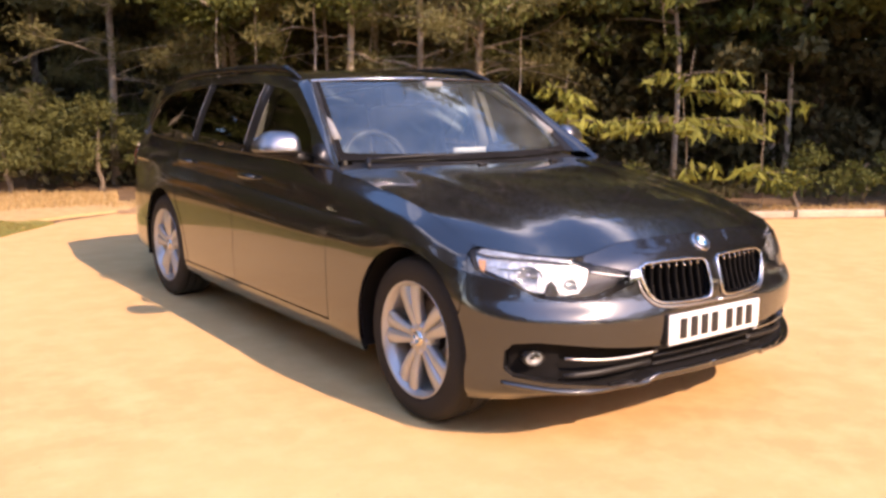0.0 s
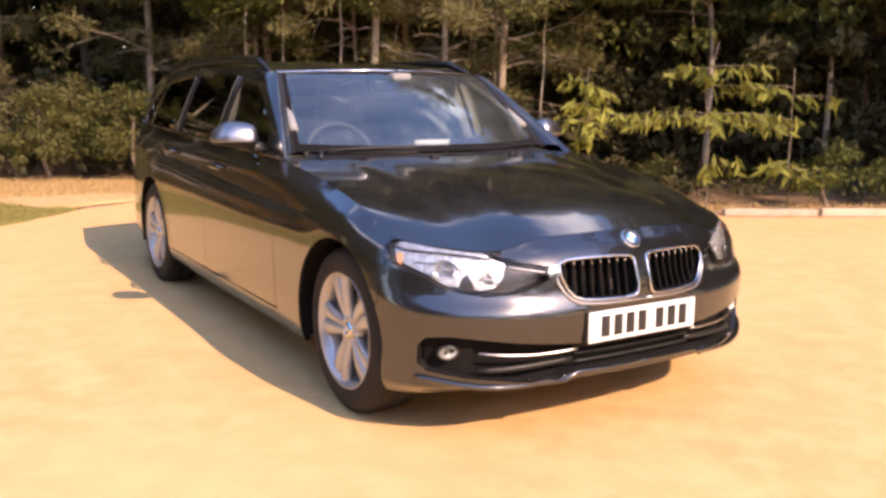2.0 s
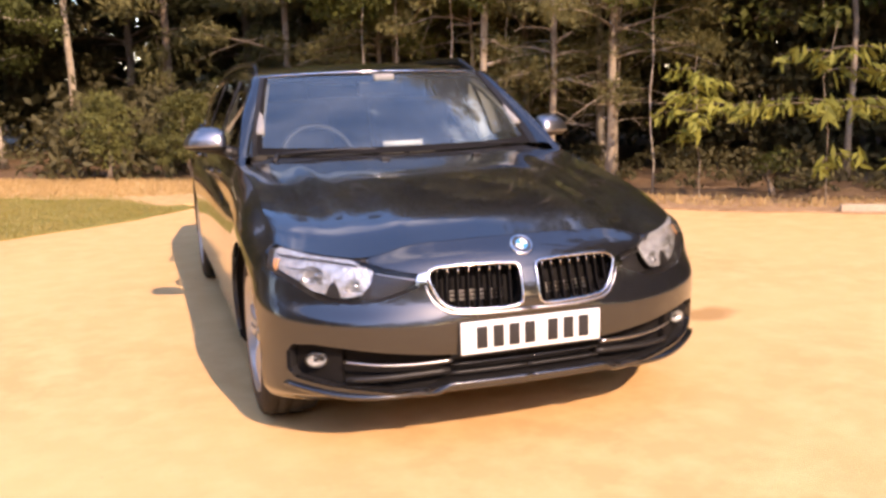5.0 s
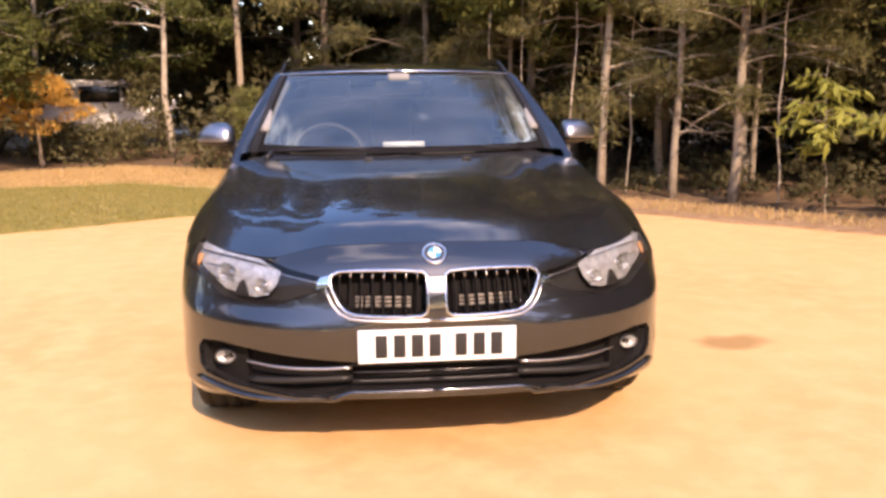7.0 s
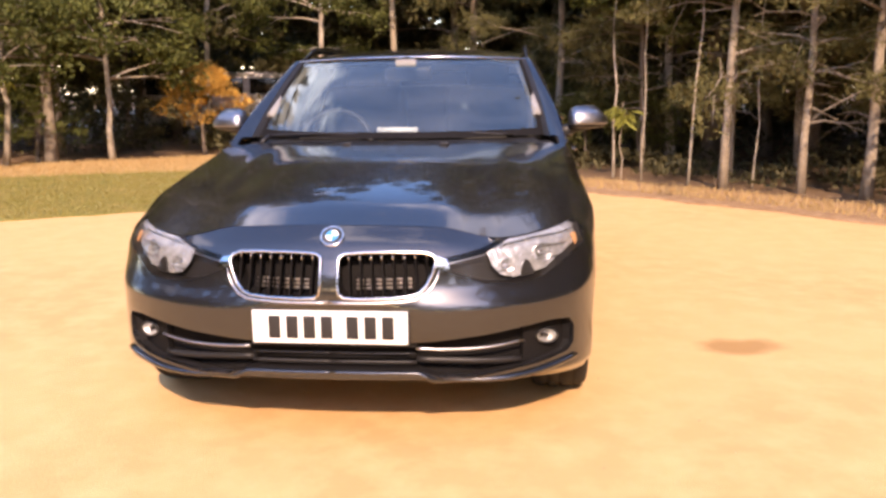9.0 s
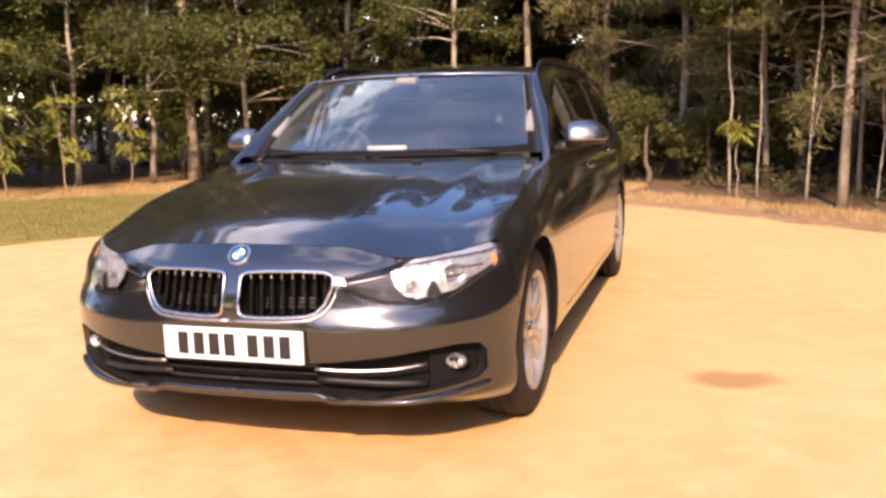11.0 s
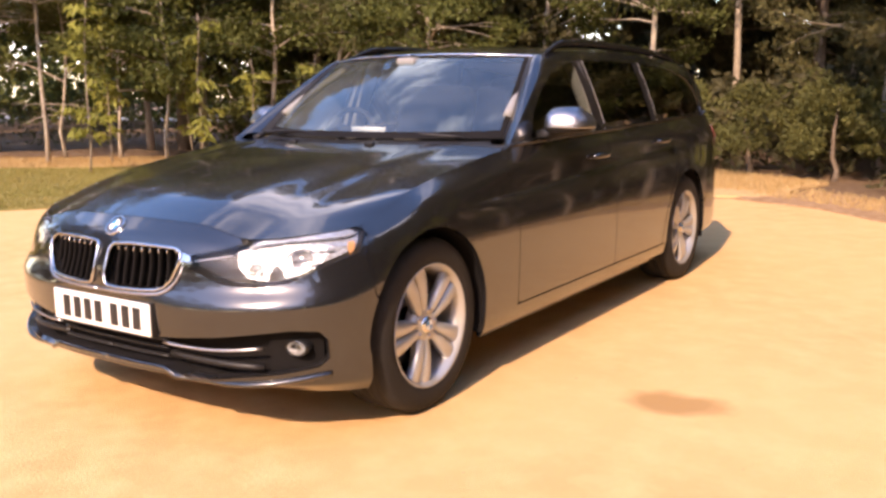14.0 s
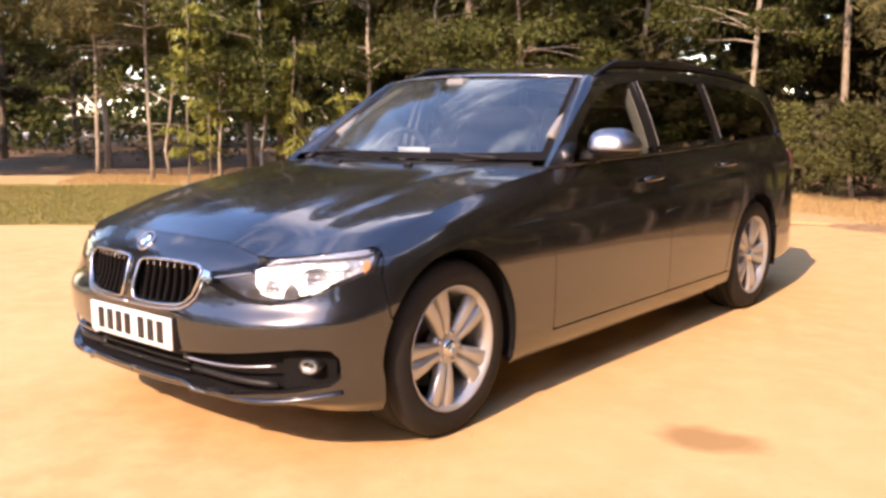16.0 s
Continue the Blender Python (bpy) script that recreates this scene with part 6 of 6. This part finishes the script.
# ---- grass, straw and pebbles ----
def blades(name, outline, n, size, material, label, seed, z=.0, cond=None):
    r = np.random.default_rng(seed)
    o = np.array(outline)
    lo, hi = o.min(0), o.max(0)
    p = r.uniform(lo, hi, (n * 4, 2))
    p = p[inside(outline, p[:, 0], p[:, 1])][:n]
    c = np.stack([p[:, 0], p[:, 1], np.full(len(p), z)], 1)
    h = size * r.uniform(.4, 1.3, len(p))
    lean = r.normal(size=(len(p), 2)) * h[:, None] * .35
    w = r.normal(size=(len(p), 2))
    w /= np.linalg.norm(w, axis=1, keepdims=True)
    w = np.concatenate([w, np.zeros((len(p), 1))], 1) * (.006 + .06 * size * .4)
    tip = c + np.concatenate([lean, h[:, None]], 1)
    vs = np.stack([c - w, c + w, tip], 1).reshape(-1, 3)
    ob = new(name, quick_mesh(name, vs, np.arange(len(p) * 3).reshape(-1, 3), material))
    tagged(ob, label, "grass", kind="stuff")
    return ob


blades("lawn_grass", [(-.9, 6.5), (-2.1, 5.5), (-3.0, 4.9), (-4.4, 4.05), (-5.8, 2.7), (-7.2, 1.4), (-9.8, -.9), (-13, 3), (-11.0, 5.2), (-9.0, 6.9), (-6.0, 8.4), (-3.2, 9.3), (-1.6, 8.4)], 70000, .03, GRASS, "short yellow-green grass blades", 141, .012)
blades("dry_grass", [(-1.2, 8.0), (-3.3, 9.1), (-6.1, 8.2), (-9.1, 6.7), (-11.8, 4.9), (-13.4, 6.3), (-10.2, 8.3), (-7.2, 10.0), (-4.0, 12.0), (-1.6, 10.6), (.6, 9.2), (.2, 7.8)], 34000, .055, DRY_GRASS, "dry straw-coloured grass", 142, .016)
blades("straw", [(.0, 7.6), (1.0, 6.95), (1.95, 6.15), (2.9, 5.2), (3.55, 4.5), (4.4, 3.7), (5.4, 3.0), (7.4, 2.1), (7.3, 2.7), (5.9, 3.5), (4.9, 4.2), (4.15, 4.95), (3.5, 5.65), (2.6, 6.6), (1.45, 7.6), (.6, 8.3)], 7000, .055, DRY_GRASS, "thin straw on the earth bank", 143, .012)
r = np.random.default_rng(151)
pv, pf = [], []
octa = np.array([(1, 0, 0), (0, 1, 0), (-1, 0, 0), (0, -1, 0), (0, 0, 1), (0, 0, -.4)], float)
of = np.array([(0, 1, 4), (1, 2, 4), (2, 3, 4), (3, 0, 4), (1, 0, 5), (2, 1, 5), (3, 2, 5), (0, 3, 5)])
for k in range(600):
    p = np.array([r.uniform(-6, 7), r.uniform(-6, 6.5)])
    if not inside(EDGE, p[:1], p[1:])[0]:
        continue
    s = r.uniform(.002, .005)
    pv.append(octa * s * r.uniform(.7, 1.3, (6, 3)) + (p[0], p[1], s * .2))
    pf.append(of + 6 * (len(pv) - 1))
peb = new("pebbles", quick_mesh("pebbles", np.concatenate(pv), np.concatenate(pf), STONE))
tagged(peb, "small loose pebbles on the sandy yard", "pebbles", kind="stuff")
